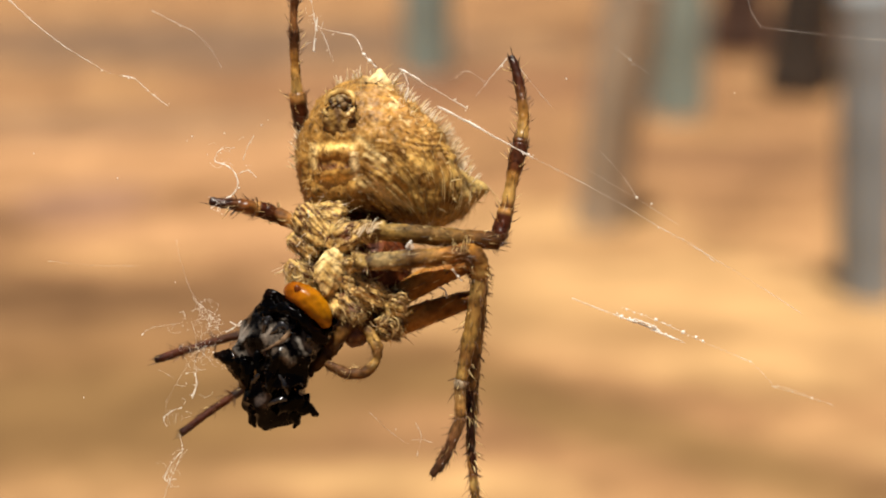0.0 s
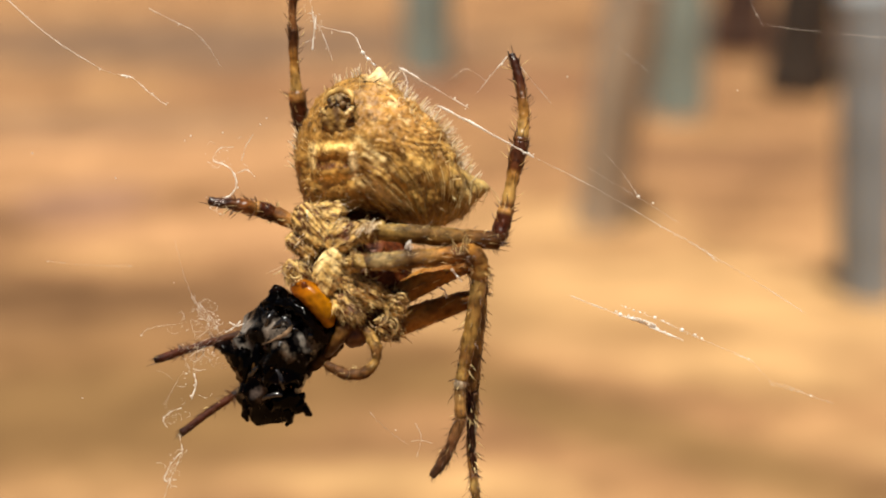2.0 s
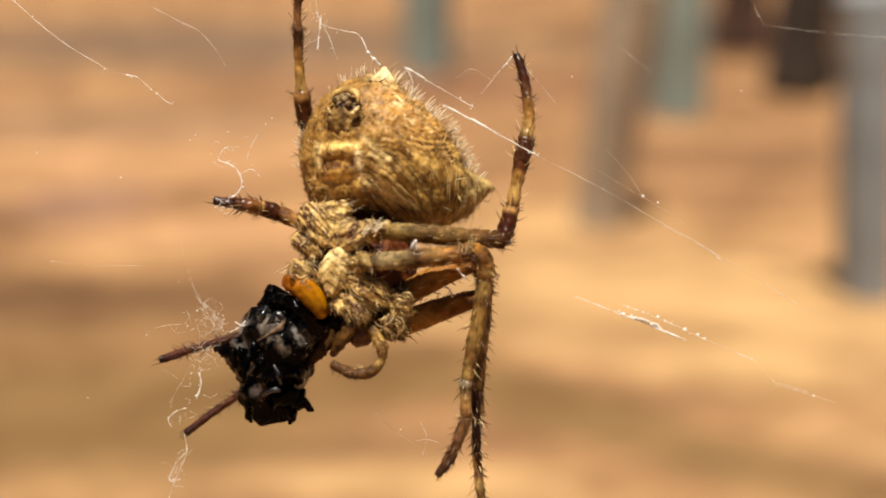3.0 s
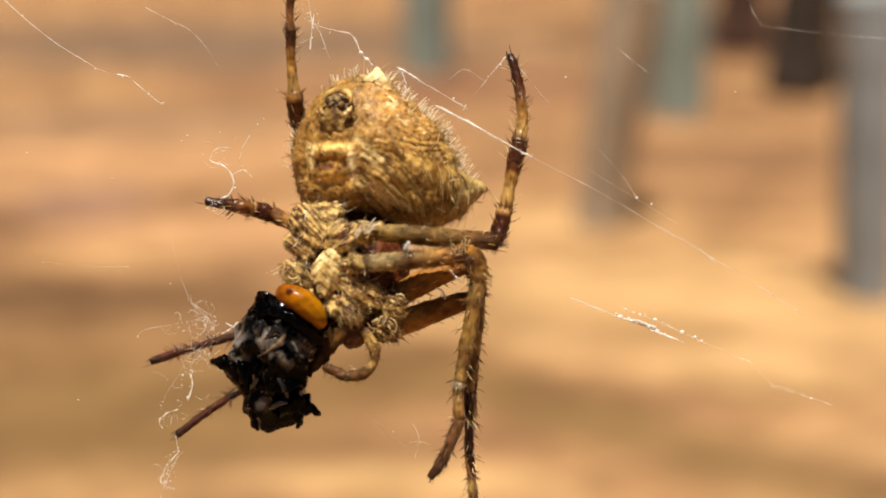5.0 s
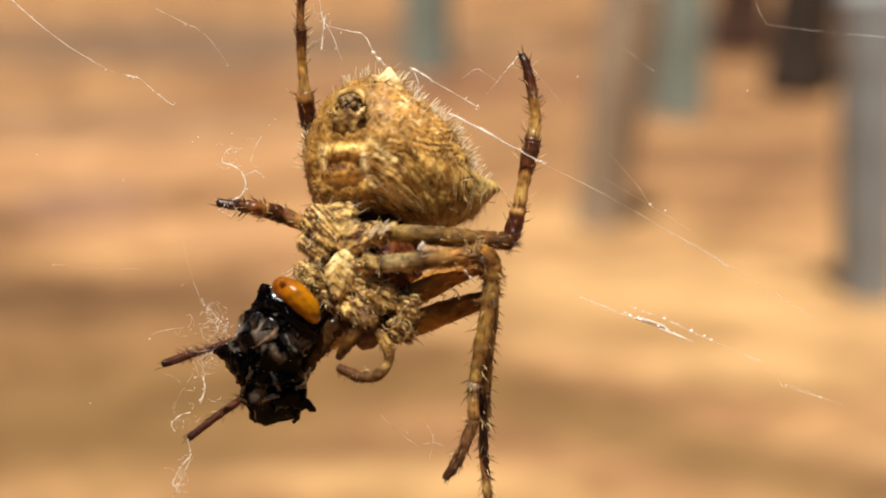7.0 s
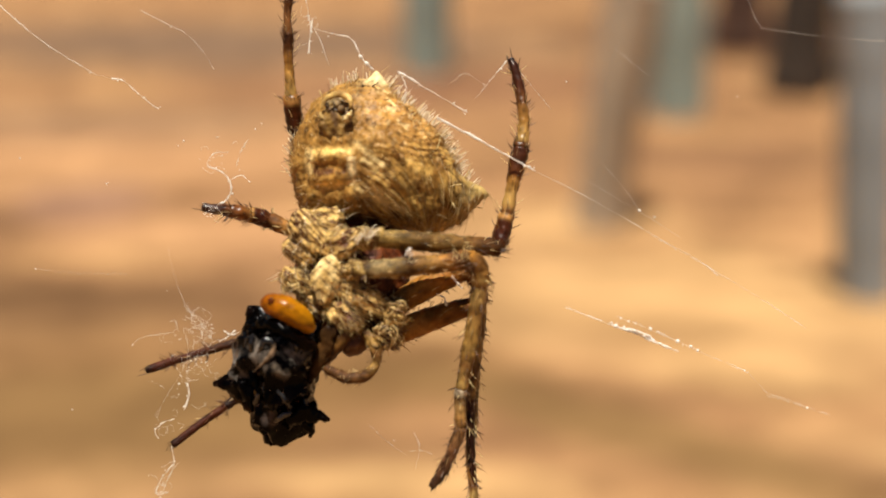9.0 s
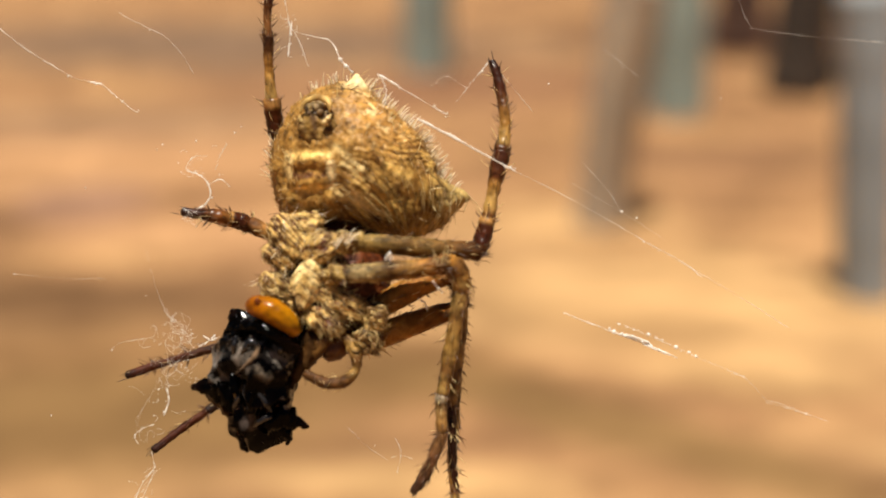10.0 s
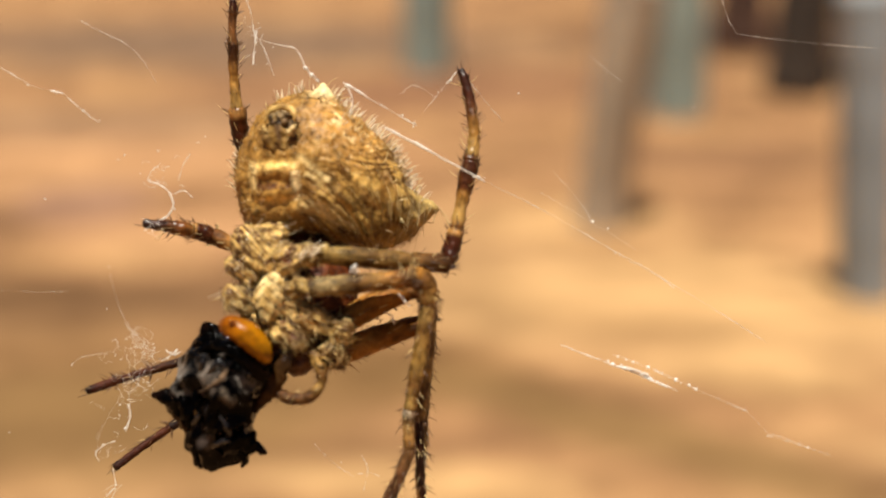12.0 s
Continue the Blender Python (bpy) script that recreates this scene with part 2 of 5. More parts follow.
# ---- the ground, to the horizon ----
def build_ground():
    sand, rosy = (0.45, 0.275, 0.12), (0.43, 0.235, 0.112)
    # the dark rows paint bands of shade into the soil colour
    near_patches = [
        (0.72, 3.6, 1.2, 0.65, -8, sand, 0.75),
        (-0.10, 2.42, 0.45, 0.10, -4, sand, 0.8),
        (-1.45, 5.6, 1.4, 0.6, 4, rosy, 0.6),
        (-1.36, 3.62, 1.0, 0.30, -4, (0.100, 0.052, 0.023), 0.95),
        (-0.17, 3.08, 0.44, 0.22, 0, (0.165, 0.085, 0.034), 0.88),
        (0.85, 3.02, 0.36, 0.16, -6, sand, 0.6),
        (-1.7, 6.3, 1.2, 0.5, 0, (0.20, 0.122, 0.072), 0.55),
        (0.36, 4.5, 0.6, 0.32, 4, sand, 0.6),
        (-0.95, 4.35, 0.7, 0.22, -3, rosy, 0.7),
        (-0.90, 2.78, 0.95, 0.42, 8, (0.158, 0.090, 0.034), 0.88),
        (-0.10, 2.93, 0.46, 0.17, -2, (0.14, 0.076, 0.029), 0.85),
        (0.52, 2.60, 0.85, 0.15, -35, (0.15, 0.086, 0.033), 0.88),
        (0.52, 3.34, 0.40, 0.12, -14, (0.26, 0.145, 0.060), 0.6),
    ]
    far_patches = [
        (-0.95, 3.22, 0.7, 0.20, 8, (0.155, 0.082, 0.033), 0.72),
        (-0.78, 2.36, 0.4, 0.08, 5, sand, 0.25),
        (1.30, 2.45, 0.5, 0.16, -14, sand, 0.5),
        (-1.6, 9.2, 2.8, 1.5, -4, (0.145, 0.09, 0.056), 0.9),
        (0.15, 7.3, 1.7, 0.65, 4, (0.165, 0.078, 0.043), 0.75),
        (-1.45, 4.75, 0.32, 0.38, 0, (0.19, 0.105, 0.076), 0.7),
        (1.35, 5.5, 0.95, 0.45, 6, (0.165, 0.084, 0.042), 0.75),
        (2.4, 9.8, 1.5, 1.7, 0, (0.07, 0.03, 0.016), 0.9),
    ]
    bm = bmesh.new()
    steps = [-600, -200, -80, -40, -20] + [x * 0.5 for x in range(-24, 25)] + [20, 40, 80, 200, 600]
    verts = {}
    for i, x in enumerate(steps):
        for j, y in enumerate(steps):
            near = abs(x) < 15 and abs(y) < 15
            h = 0.05 * noise.fractal(Vector((x * 0.5, y * 0.5, 0)), 0.9, 2, 3) if near else 0.0
            verts[i, j] = bm.verts.new((x, y, h))
    for i in range(len(steps) - 1):
        for j in range(len(steps) - 1):
            bm.faces.new((verts[i, j], verts[i + 1, j], verts[i + 1, j + 1], verts[i, j + 1]))
    return tagged(part("ground", bm, soil_material(near_patches + far_patches), None, "bare sunlit red-tan earth with bands of shade painted as darker patches"),
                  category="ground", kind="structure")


def pole_mesh(height, r0, r1, seed, bend=0.0, facets=28):
    rows = 40
    bm = bmesh.new()
    cs, rs = [], []
    for i in range(rows + 1):
        s = i / rows
        z = height * s - 0.08
        cs.append(Vector((bend * math.sin(s * 2.2 + seed) - bend * math.sin(seed), bend * 0.5 * math.sin(s * 3 + seed), z)))
        flare = 1 + 0.22 * math.exp(-max(z, 0) / 0.10) * (bend > 0)
        rs.append((r0 + (r1 - r0) * s) * flare * (1 + 0.025 * noise.noise(Vector((seed, s * 9, 0)))))
    sweep(bm, cs, rs, facets)
    return bm


def build_posts():
    """Upright posts and trunks standing in the earth behind the web."""
    grey_green = bark_material("grey_green_timber", (0.22, 0.275, 0.235), (0.37, 0.43, 0.375))
    blue_grey = bark_material("blue_grey_timber", (0.199, 0.223, 0.240), (0.347, 0.373, 0.381))
    brown_grey = bark_material("brown_grey_timber", (0.26, 0.195, 0.135), (0.44, 0.34, 0.235), 20)
    pale_grey = bark_material("lit_side_timber", (0.34, 0.32, 0.27), (0.52, 0.49, 0.42))
    dark = bark_material("dark_bark", (0.024, 0.015, 0.009), (0.062, 0.041, 0.026), 24)
    group = "posts behind the web"
    rows = [
        ("timber_post", "round blue-grey weathered timber post set in red earth", blue_grey, (1.37, 3.72), 1.05, 0.09, 0.088, 0, -5.5, 1.0, 0.0),
        ("timber_post", "pale grey-green treated timber post set in red earth", grey_green, (1.285, 6.55), 1.9, 0.145, 0.14, 0, -1.5, 2.0, 0.0),
        ("timber_post", "pale grey-green treated timber post, far off, set in red earth", grey_green, (-0.10, 7.9), 1.9, 0.16, 0.155, 0, 0, 3.0, 0.0),
        # pale post added to draw the green post's lit left side
        ("timber_post", "slim pale post added as the lit left side of the greener one", pale_grey, (1.17, 6.75), 1.9, 0.085, 0.08, 0, -1.5, 7.0, 0.0),
    ]
    for name, label, mat, (x, y), h, r0, r1, lx, ly, seed, bend in rows:
        ob = tagged(part(name, pole_mesh(h, r0, r1, seed, bend), mat, None, label), category="post", group=group)
        ob.matrix_world = pose(x, y, 0, lx, ly, 0)
    ob = tagged(part("timber_pole", pole_mesh(1.0, 0.09, 0.115, 4.0, 0.02), brown_grey, None,
                     "leaning grey-brown weathered timber pole set in red earth"), category="post", group=group)
    ob.matrix_world = pose(0.61, 4.5, 0, 0, 5.0, 0)
    ob = tagged(part("tree_trunk", pole_mesh(7.0, 0.17, 0.15, 5.0, 0.05), dark, None,
                     "dark rough-barked tree trunk rising from red earth"), category="tree trunk")
    ob.matrix_world = pose(2.06, 7.1, 0, 0, 2.0, 0)
    rust = bark_material("red_brown_bark", (0.043, 0.018, 0.010), (0.115, 0.054, 0.030), 22)
    ob = tagged(part("tree_trunk", pole_mesh(7.0, 0.17, 0.15, 6.0, 0.04), rust, None,
                     "far red-brown tree trunk rising from shaded earth"), category="tree trunk")
    ob.matrix_world = pose(2.13, 8.8, 0, 0, -1.0, 0)


# ---- the spider ----
OLIVE, GOLD = (0.20, 0.105, 0.023), (0.40, 0.215, 0.05)
DARK = (0.045, 0.018, 0.008)

# radius of the abdomen's outline by direction, degrees from the right, counter-clockwise
RIM = ((-180, 138), (-161, 140), (-139, 150), (-112, 126), (-100, 113), (-84, 111), (-70, 132), (-43, 182), (-33, 195), (-25, 197), (-17, 186), (-6, 156), (2, 144), (11, 134), (38, 116),
       (60, 118), (85, 138), (111, 140), (129, 136), (155, 133), (180, 138))


def rim(deg):
    for (a, ra), (b, rb) in zip(RIM, RIM[1:]):
        if a <= deg <= b:
            t = (deg - a) / (b - a)
            t = t * t * (3 - 2 * t)
            return ra + (rb - ra) * t
    return 138


def bulge(co, at, reach):
    return math.exp(-((co - at).length / reach) ** 2)


def flank_flow(x, y):
    """The way the hair lies at a place of the belly (units from the waist)."""
    low = min(1, max(0, (x - 30) / 50)) * min(1, max(0, (215 - y) / 60))
    fan = Vector((min(0.85, max(-0.45, 0.8 - (x - 85) * 0.0085)), -0.8, 0))
    top = Vector((0.55, 0.35, 0)) if x > 0 else Vector((-0.35, 0.75, 0))
    return (top.lerp(fan, low)).normalized(), low


def abdomen_tone(co, n):
    x, y = co.x / U, co.y / U             # from the waist
    m = noise.fractal(co * 900, 0.8, 2, 4)
    f = noise.fractal(co * 2200, 0.8, 2, 3)
    c = blend3(OLIVE, GOLD, 0.62 + 0.8 * m)
    c = blend3(c, (0.40, 0.22, 0.05), max(0, f) * 0.8)
    c = blend3(c, (0.27, 0.15, 0.036), 0.75 * bulge(co, spot(615, 230, 3.4), 0.0046))
    c = blend3(c, (0.50, 0.35, 0.12), 0.4 * bulge(co, spot(585, 365, 2.5), 0.0022))
    # streaks of flat hair along the flank
    flow, low = flank_flow(x, y)
    along, across = flow.x * x + flow.y * y, -flow.y * x + flow.x * y
    streak = noise.fractal(Vector((along * 0.012, across * 0.16, 3.3)), 0.9, 2, 3)
    c = blend3(c, blend3((0.22, 0.11, 0.022), (0.64, 0.43, 0.125), 0.42 + 1.25 * streak), low * 0.9)
    # a pale, freckled shoulder
    up = bulge(co, spot(726, 198, 1.9), 0.0036)
    c = blend3(c, (0.42, 0.222, 0.06), min(1, up * (0.8 + 0.6 * f)))
    c = blend3(c, (0.80, 0.58, 0.28), min(1, up * max(0, noise.fractal(co * 1300 + Vector((3, 3, 3)), 0.8, 2, 3) * 3.0 - 0.75)))
    # the darker flank: its shade, low on the right, put into the tone
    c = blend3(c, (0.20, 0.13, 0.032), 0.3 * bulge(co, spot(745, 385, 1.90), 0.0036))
    # the belly's square: pale ragged sides, brown bars across, all broken by grain
    g = noise.fractal(co * 1700 + Vector((7, 1, 5)), 0.9, 2, 3)
    bx, by = (x + 4 + 2.5 * f + 2 * g) / 40, (y - 136 + 2 * f + 2 * g) / 38
    if n.z > 0 and abs(bx) < 1.4 and abs(by) < 1.4:
        inside = min(1, max(0, 1.15 - max(abs(bx), abs(by))) * 3)
        band = lambda at, wide: math.exp(-((by - at) / wide) ** 2)
        c = blend3(c, (0.42, 0.23, 0.048), 0.7 * inside)
        c = blend3(c, (0.10, 0.038, 0.010), min(1, max(0, band(-0.10, 0.27) * (1.1 + 1.0 * g))) * inside)
        c = blend3(c, (0.20, 0.095, 0.022), min(1, max(0, band(0.45, 0.12) * (0.8 + 1.4 * g))) * inside)
        c = blend3(c, (0.80, 0.56, 0.19), min(0.95, max(0, band(0.82, 0.2) * (1.0 + 1.0 * f))) * inside)
        c = blend3(c, (0.66, 0.44, 0.13), min(0.9, max(0, band(-0.68, 0.2) * (0.9 + 1.1 * f))) * inside)
        c = blend3(c, (0.92, 0.74, 0.40), min(0.95, max(0, 1 - abs(bx - 0.92) * 4) * (1.0 + 1.2 * g)) * (-0.75 < by < 0.5))
        c = blend3(c, (0.86, 0.66, 0.30), min(0.95, max(0, 1 - abs(bx + 0.92) * 4) * (1.0 + 1.2 * g)) * (-0.2 < by < 1.0))
    if n.z > 0:
        # shade painted into the two grooves and the gap below the belly
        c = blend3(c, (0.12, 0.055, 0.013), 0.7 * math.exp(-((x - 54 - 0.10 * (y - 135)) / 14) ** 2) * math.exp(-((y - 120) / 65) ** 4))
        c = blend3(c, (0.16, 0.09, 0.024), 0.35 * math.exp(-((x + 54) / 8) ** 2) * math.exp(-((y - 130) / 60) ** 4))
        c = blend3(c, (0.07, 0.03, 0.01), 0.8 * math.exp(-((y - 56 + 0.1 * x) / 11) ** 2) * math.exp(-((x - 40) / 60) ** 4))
        # pale folds of skin beside the square
        for ax, ay, bx2, by2, wide in ((40, 178, 84, 140, 5), (50, 150, 100, 120, 4), (44, 100, 96, 92, 9), (60, 92, 118, 66, 8)):
            px, py = bx2 - ax, by2 - ay
            k = min(1, max(0, ((x - ax) * px + (y - ay) * py) / (px * px + py * py)))
            d = math.hypot(x - ax - k * px, y - ay - k * py) + 3 * g
            c = blend3(c, (0.66, 0.51, 0.23), 0.75 * math.exp(-(d / wide) ** 2))
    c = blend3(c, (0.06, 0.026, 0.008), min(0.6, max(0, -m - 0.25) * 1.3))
    c = blend3(c, (0.95, 0.82, 0.48), min(1, bulge(co, spot(672, 136, -0.30), 0.0009) * 1.8))
    c = blend3(c, (0.50, 0.38, 0.15), min(0.7, bulge(co, spot(846, 332, -1.9), 0.0022) * 1.2))
    return c


def build_abdomen(spider):
    mid = spot(660, 275, -1.90)
    bm = bmesh.new()
    layer = bm.verts.layers.float_color.new("tone")
    verts = bmesh.ops.create_icosphere(bm, subdivisions=7, radius=1)["verts"]
    knob, ring = spot(672, 146, -0.50), spot(598, 195, 2.50)
    for v in verts:
        n = v.co.copy()
        flat = math.hypot(n.x, n.y)
        r = 138 + (rim(math.degrees(math.atan2(n.y, n.x))) - 138) * flat * flat
        co = mid + Vector((n.x * r * U, n.y * r * U, n.z * 0.0058))
        out = n.normalized()
        co += Vector((0.00070, 0.0001, 0)) * bulge(co, spot(832, 332, -1.9), 0.0008)
        co += Vector((0.0005, 0, 0)) * bulge(co, spot(842, 345, -1.9), 0.0014)
        co += Vector((0.0009, 0, 0)) * bulge(co, spot(846, 336, -1.9), 0.00072)                                            # shoulder hump
        co += Vector((0, 0.00105, 0.0002)) * bulge(co, knob, 0.00068)                         # pale knob
        co += Vector((-0.2, 0.2, 0.7)) * 0.0007 * bulge(co, ring, 0.0016)                    # spinneret mound
        x, y = co.x / U, co.y / U
        co += out * 0.00022 * noise.fractal(co * 600, 0.8, 2, 4)
        co += out * 0.00006 * noise.fractal(co * 2000, 0.9, 2, 3)
        if n.z > -0.2:
            flow, low = flank_flow(x, y)
            along, across = flow.x * x + flow.y * y, -flow.y * x + flow.x * y
            co += out * 0.00016 * low * noise.fractal(Vector((along * 0.012, across * 0.11, 3.3)), 0.9, 2, 3)
            dent = math.exp(-((x - 44) / 9) ** 2) * math.exp(-((y - 135) / 55) ** 2) + 0.8 * math.exp(-((x + 52) / 8) ** 2) * math.exp(-((y - 135) / 45) ** 2)
            ribs = math.exp(-((x + 4) / 36) ** 4) * math.exp(-((y - 138) / 55) ** 4)
            co += out * (0.00014 * ribs * math.cos((y - 138) * 0.19 + math.pi) - 0.00035 * dent)
        v.co = co
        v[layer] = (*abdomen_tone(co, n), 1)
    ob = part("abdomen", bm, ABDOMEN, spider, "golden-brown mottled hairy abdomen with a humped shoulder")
    skin = tones_of(ob)
    rng = random.Random(4)
    lie, stand, pale = Strands(), Strands(), Strands()

    def off_square(c, nn):
        return nn.z > -0.35 and (c - knob).length > 0.0012 and not (abs(c.x / U + 5) < 46 and abs(c.y / U - 137) < 44 and rng.random() < 0.35)

    for co, n in scatter(ob, 5200, rng, off_square):
        x, y = co.x / U, co.y / U
        flow, low = flank_flow(x, y)
        loose = 0.5 - 0.4 * low
        way = (flow - n * flow.dot(n)).normalized() + n * rng.uniform(0.0, 0.05 + 0.12 * (1 - low)) + Vector((rng.gauss(0, loose), rng.gauss(0, loose), 0))
        length = rng.uniform(0.0004, 0.0008 + 0.0022 * low)
        lie.add(co - n * 0.00003, way, length, rng.uniform(0.000014, 0.000032), -n * (0.05 + length * 50), tone=skin(co))
    for co, n in scatter(ob, 330, rng, lambda c, nn: -0.4 < nn.z < 0.55 and c.y / U > 60):
        way = n + Vector((rng.gauss(0, 0.25), rng.gauss(0, 0.25) + 0.15, rng.gauss(0, 0.25)))
        dark = co.x / U < 70 and rng.random() < 0.5
        (stand if dark else pale).add(co, way, rng.uniform(0.0006, 0.0015), rng.uniform(0.000024, 0.00005), Vector((rng.gauss(0, 0.2), -0.1, 0)))
    for co, n in scatter(ob, 120, rng, lambda c, nn: -0.3 < nn.z < 0.5 and c.x / U > 40 and c.y / U > 70):
        way = n + Vector((rng.gauss(0.05, 0.15), 0.35 + rng.gauss(0, 0.15), rng.gauss(0, 0.2)))
        pale.add(co, way, rng.uniform(0.0006, 0.0013), rng.uniform(0.00003, 0.00005), Vector((0.1, 0.1, 0)))
    lie.done("downy_hair", ABDOMEN_HAIR, ob, "flat golden hair")
    stand.done("bristle_coat", DARK_HAIR, ob, "dark standing bristles")
    pale.done("pale_bristle_coat", PALE_HAIR, ob, "pale standing bristles")
    # clumps of pale hair along the shoulder's edge
    tree = mathutils.kdtree.KDTree(len(ob.data.vertices))
    for v in ob.data.vertices:
        tree.insert(v.co, v.index)
    tree.balance()
    clump = Strands()
    for px, py, many in ((700, 150, 8), (724, 168, 9), (758, 203, 16), (782, 236, 12), (806, 266, 16), (818, 284, 8), (829, 303, 12), (600, 150, 8), (640, 138, 8), (508, 250, 5), (500, 290, 5)):
        for _, i, _ in tree.find_n(spot(px, py, -1.6), 260)[::max(1, 160 // many)]:
            v = ob.data.vertices[i]
            lean = 0.3 if px > 660 else -0.2
            clump.add(v.co, v.normal * 0.6 + Vector((lean + rng.gauss(0, 0.2), 0.8 + rng.gauss(0, 0.15), rng.gauss(0, 0.2))), rng.uniform(0.0007, 0.0015), rng.uniform(0.00003, 0.000055), Vector((0.15, -0.1, 0)))
    clump.done("pale_hair_clump", WHITE_TUFT, ob, "clumps of whitish hair")
    # spinnerets: a lump painted dark as a hollow's shade, under an arched fold, over a ribbed mound
    at = spot(602, 184, 3.15)
    face = Vector((-0.35, 0.35, 0.87)).normalized()
    side = Vector((1, 0, 0.4)).normalized()
    over = face.cross(side)
    bm = bmesh.new()
    layer = bm.verts.layers.float_color.new("tone")
    lump(bm, spot(606, 214, 2.85), (33 * U, 27 * U, 0.0008), 0, 5, 0.00022, 1100,
         lambda c, n: blend3((0.24, 0.145, 0.04), (0.09, 0.045, 0.013), 0.5 + 0.3 * math.cos((c.x / U - 4) * 0.26) + 0.9 * noise.noise(c * 1800)), layer)
    part("spinneret_mound", bm, ABDOMEN, ob, "ribbed olive mound below the spinnerets")
    bm = bmesh.new()
    layer = bm.verts.layers.float_color.new("tone")
    lump(bm, at - face * 0.00025, (23 * U, 12 * U, 0.0004), -14, 5, 0.0003, 1500, lambda c, n: blend3((0.045, 0.026, 0.012), (0.34, 0.24, 0.10), 0.3 + noise.noise(c * 2000) * 2), layer)
    part("spinneret_hollow_shade", bm, ABDOMEN, ob, "lump coloured dark for the shade in the spinneret hollow")
    for k, (start, end, ru, rv, thick, c1, c2) in enumerate(((-0.2, 3.3, 27, 22, 6.5, (0.58, 0.40, 0.14), (0.26, 0.15, 0.045)), (0.5, 2.6, 17, 13, 4.5, (0.30, 0.22, 0.10), (0.12, 0.07, 0.03)),
                                                             (3.4, 4.1, 30, 30, 4, (0.45, 0.32, 0.12), (0.2, 0.12, 0.04)), (5.3, 6.0, 31, 32, 5, (0.78, 0.64, 0.34), (0.4, 0.27, 0.09)))):
        arc = [at + (side * math.cos(a) * ru + over * math.sin(a) * rv) * U + face * 0.0001 for a in np.linspace(start, end, 15)]
        bm = bmesh.new()
        layer = bm.verts.layers.float_color.new("tone")
        sweep(bm, arc, [thick * U * math.sin(math.pi * (0.12 + 0.76 * i / 14)) for i in range(15)], 9, lambda s, p=c1, q=c2: blend3(p, q, 0.5 + 0.5 * math.sin(s * 17)), layer, 0.5)
        part("spinneret_flap", bm, ABDOMEN, ob, "arched fold of skin over the spinnerets" if k == 0 else "")
    for k, (dx, dy, size, c1) in enumerate(((-10, -4, 5, (0.10, 0.06, 0.028)), (2, 5, 8, (0.34, 0.25, 0.13)), (9, -3, 7, (0.2, 0.13, 0.06)))):
        bm = bmesh.new()
        layer = bm.verts.layers.float_color.new("tone")
        base = at + (side * dx + over * dy) * U
        pts = [base + (face * 0.8 - over * 0.5) * 0.00011 * i for i in range(5)]
        sweep(bm, pts, [u * size / 7 * U for u in (7, 7, 6, 5, 2)], 10, lambda s, c=c1: blend3(DARK, c, s), layer, 0.3)
        part("spinneret", bm, ABDOMEN, ob, "dark stubby spinneret" if k == 0 else "")
    return ob


def tufts(ob, count, rng, name, material, low, high, thick, lift, flow=None, keep=None, curl=0.3):
    st = Strands()
    for co, n in scatter(ob, count, rng, keep):
        f = flow(co) if flow else Vector((rng.gauss(0, 1), rng.gauss(0, 1), rng.gauss(0, 1)))
        way = f - n * f.dot(n)
        way = (way.normalized() if way.length > 1e-6 else n) + n * lift * rng.uniform(0.5, 1.5) + Vector([rng.gauss(0, 0.25) for _ in range(3)])
        st.add(co - n * 0.00002, way, rng.uniform(low, high), thick * rng.uniform(0.5, 1.4), Vector([rng.gauss(0, curl) for _ in range(3)]) - n * 0.15)
    return st.done(name, material, ob)


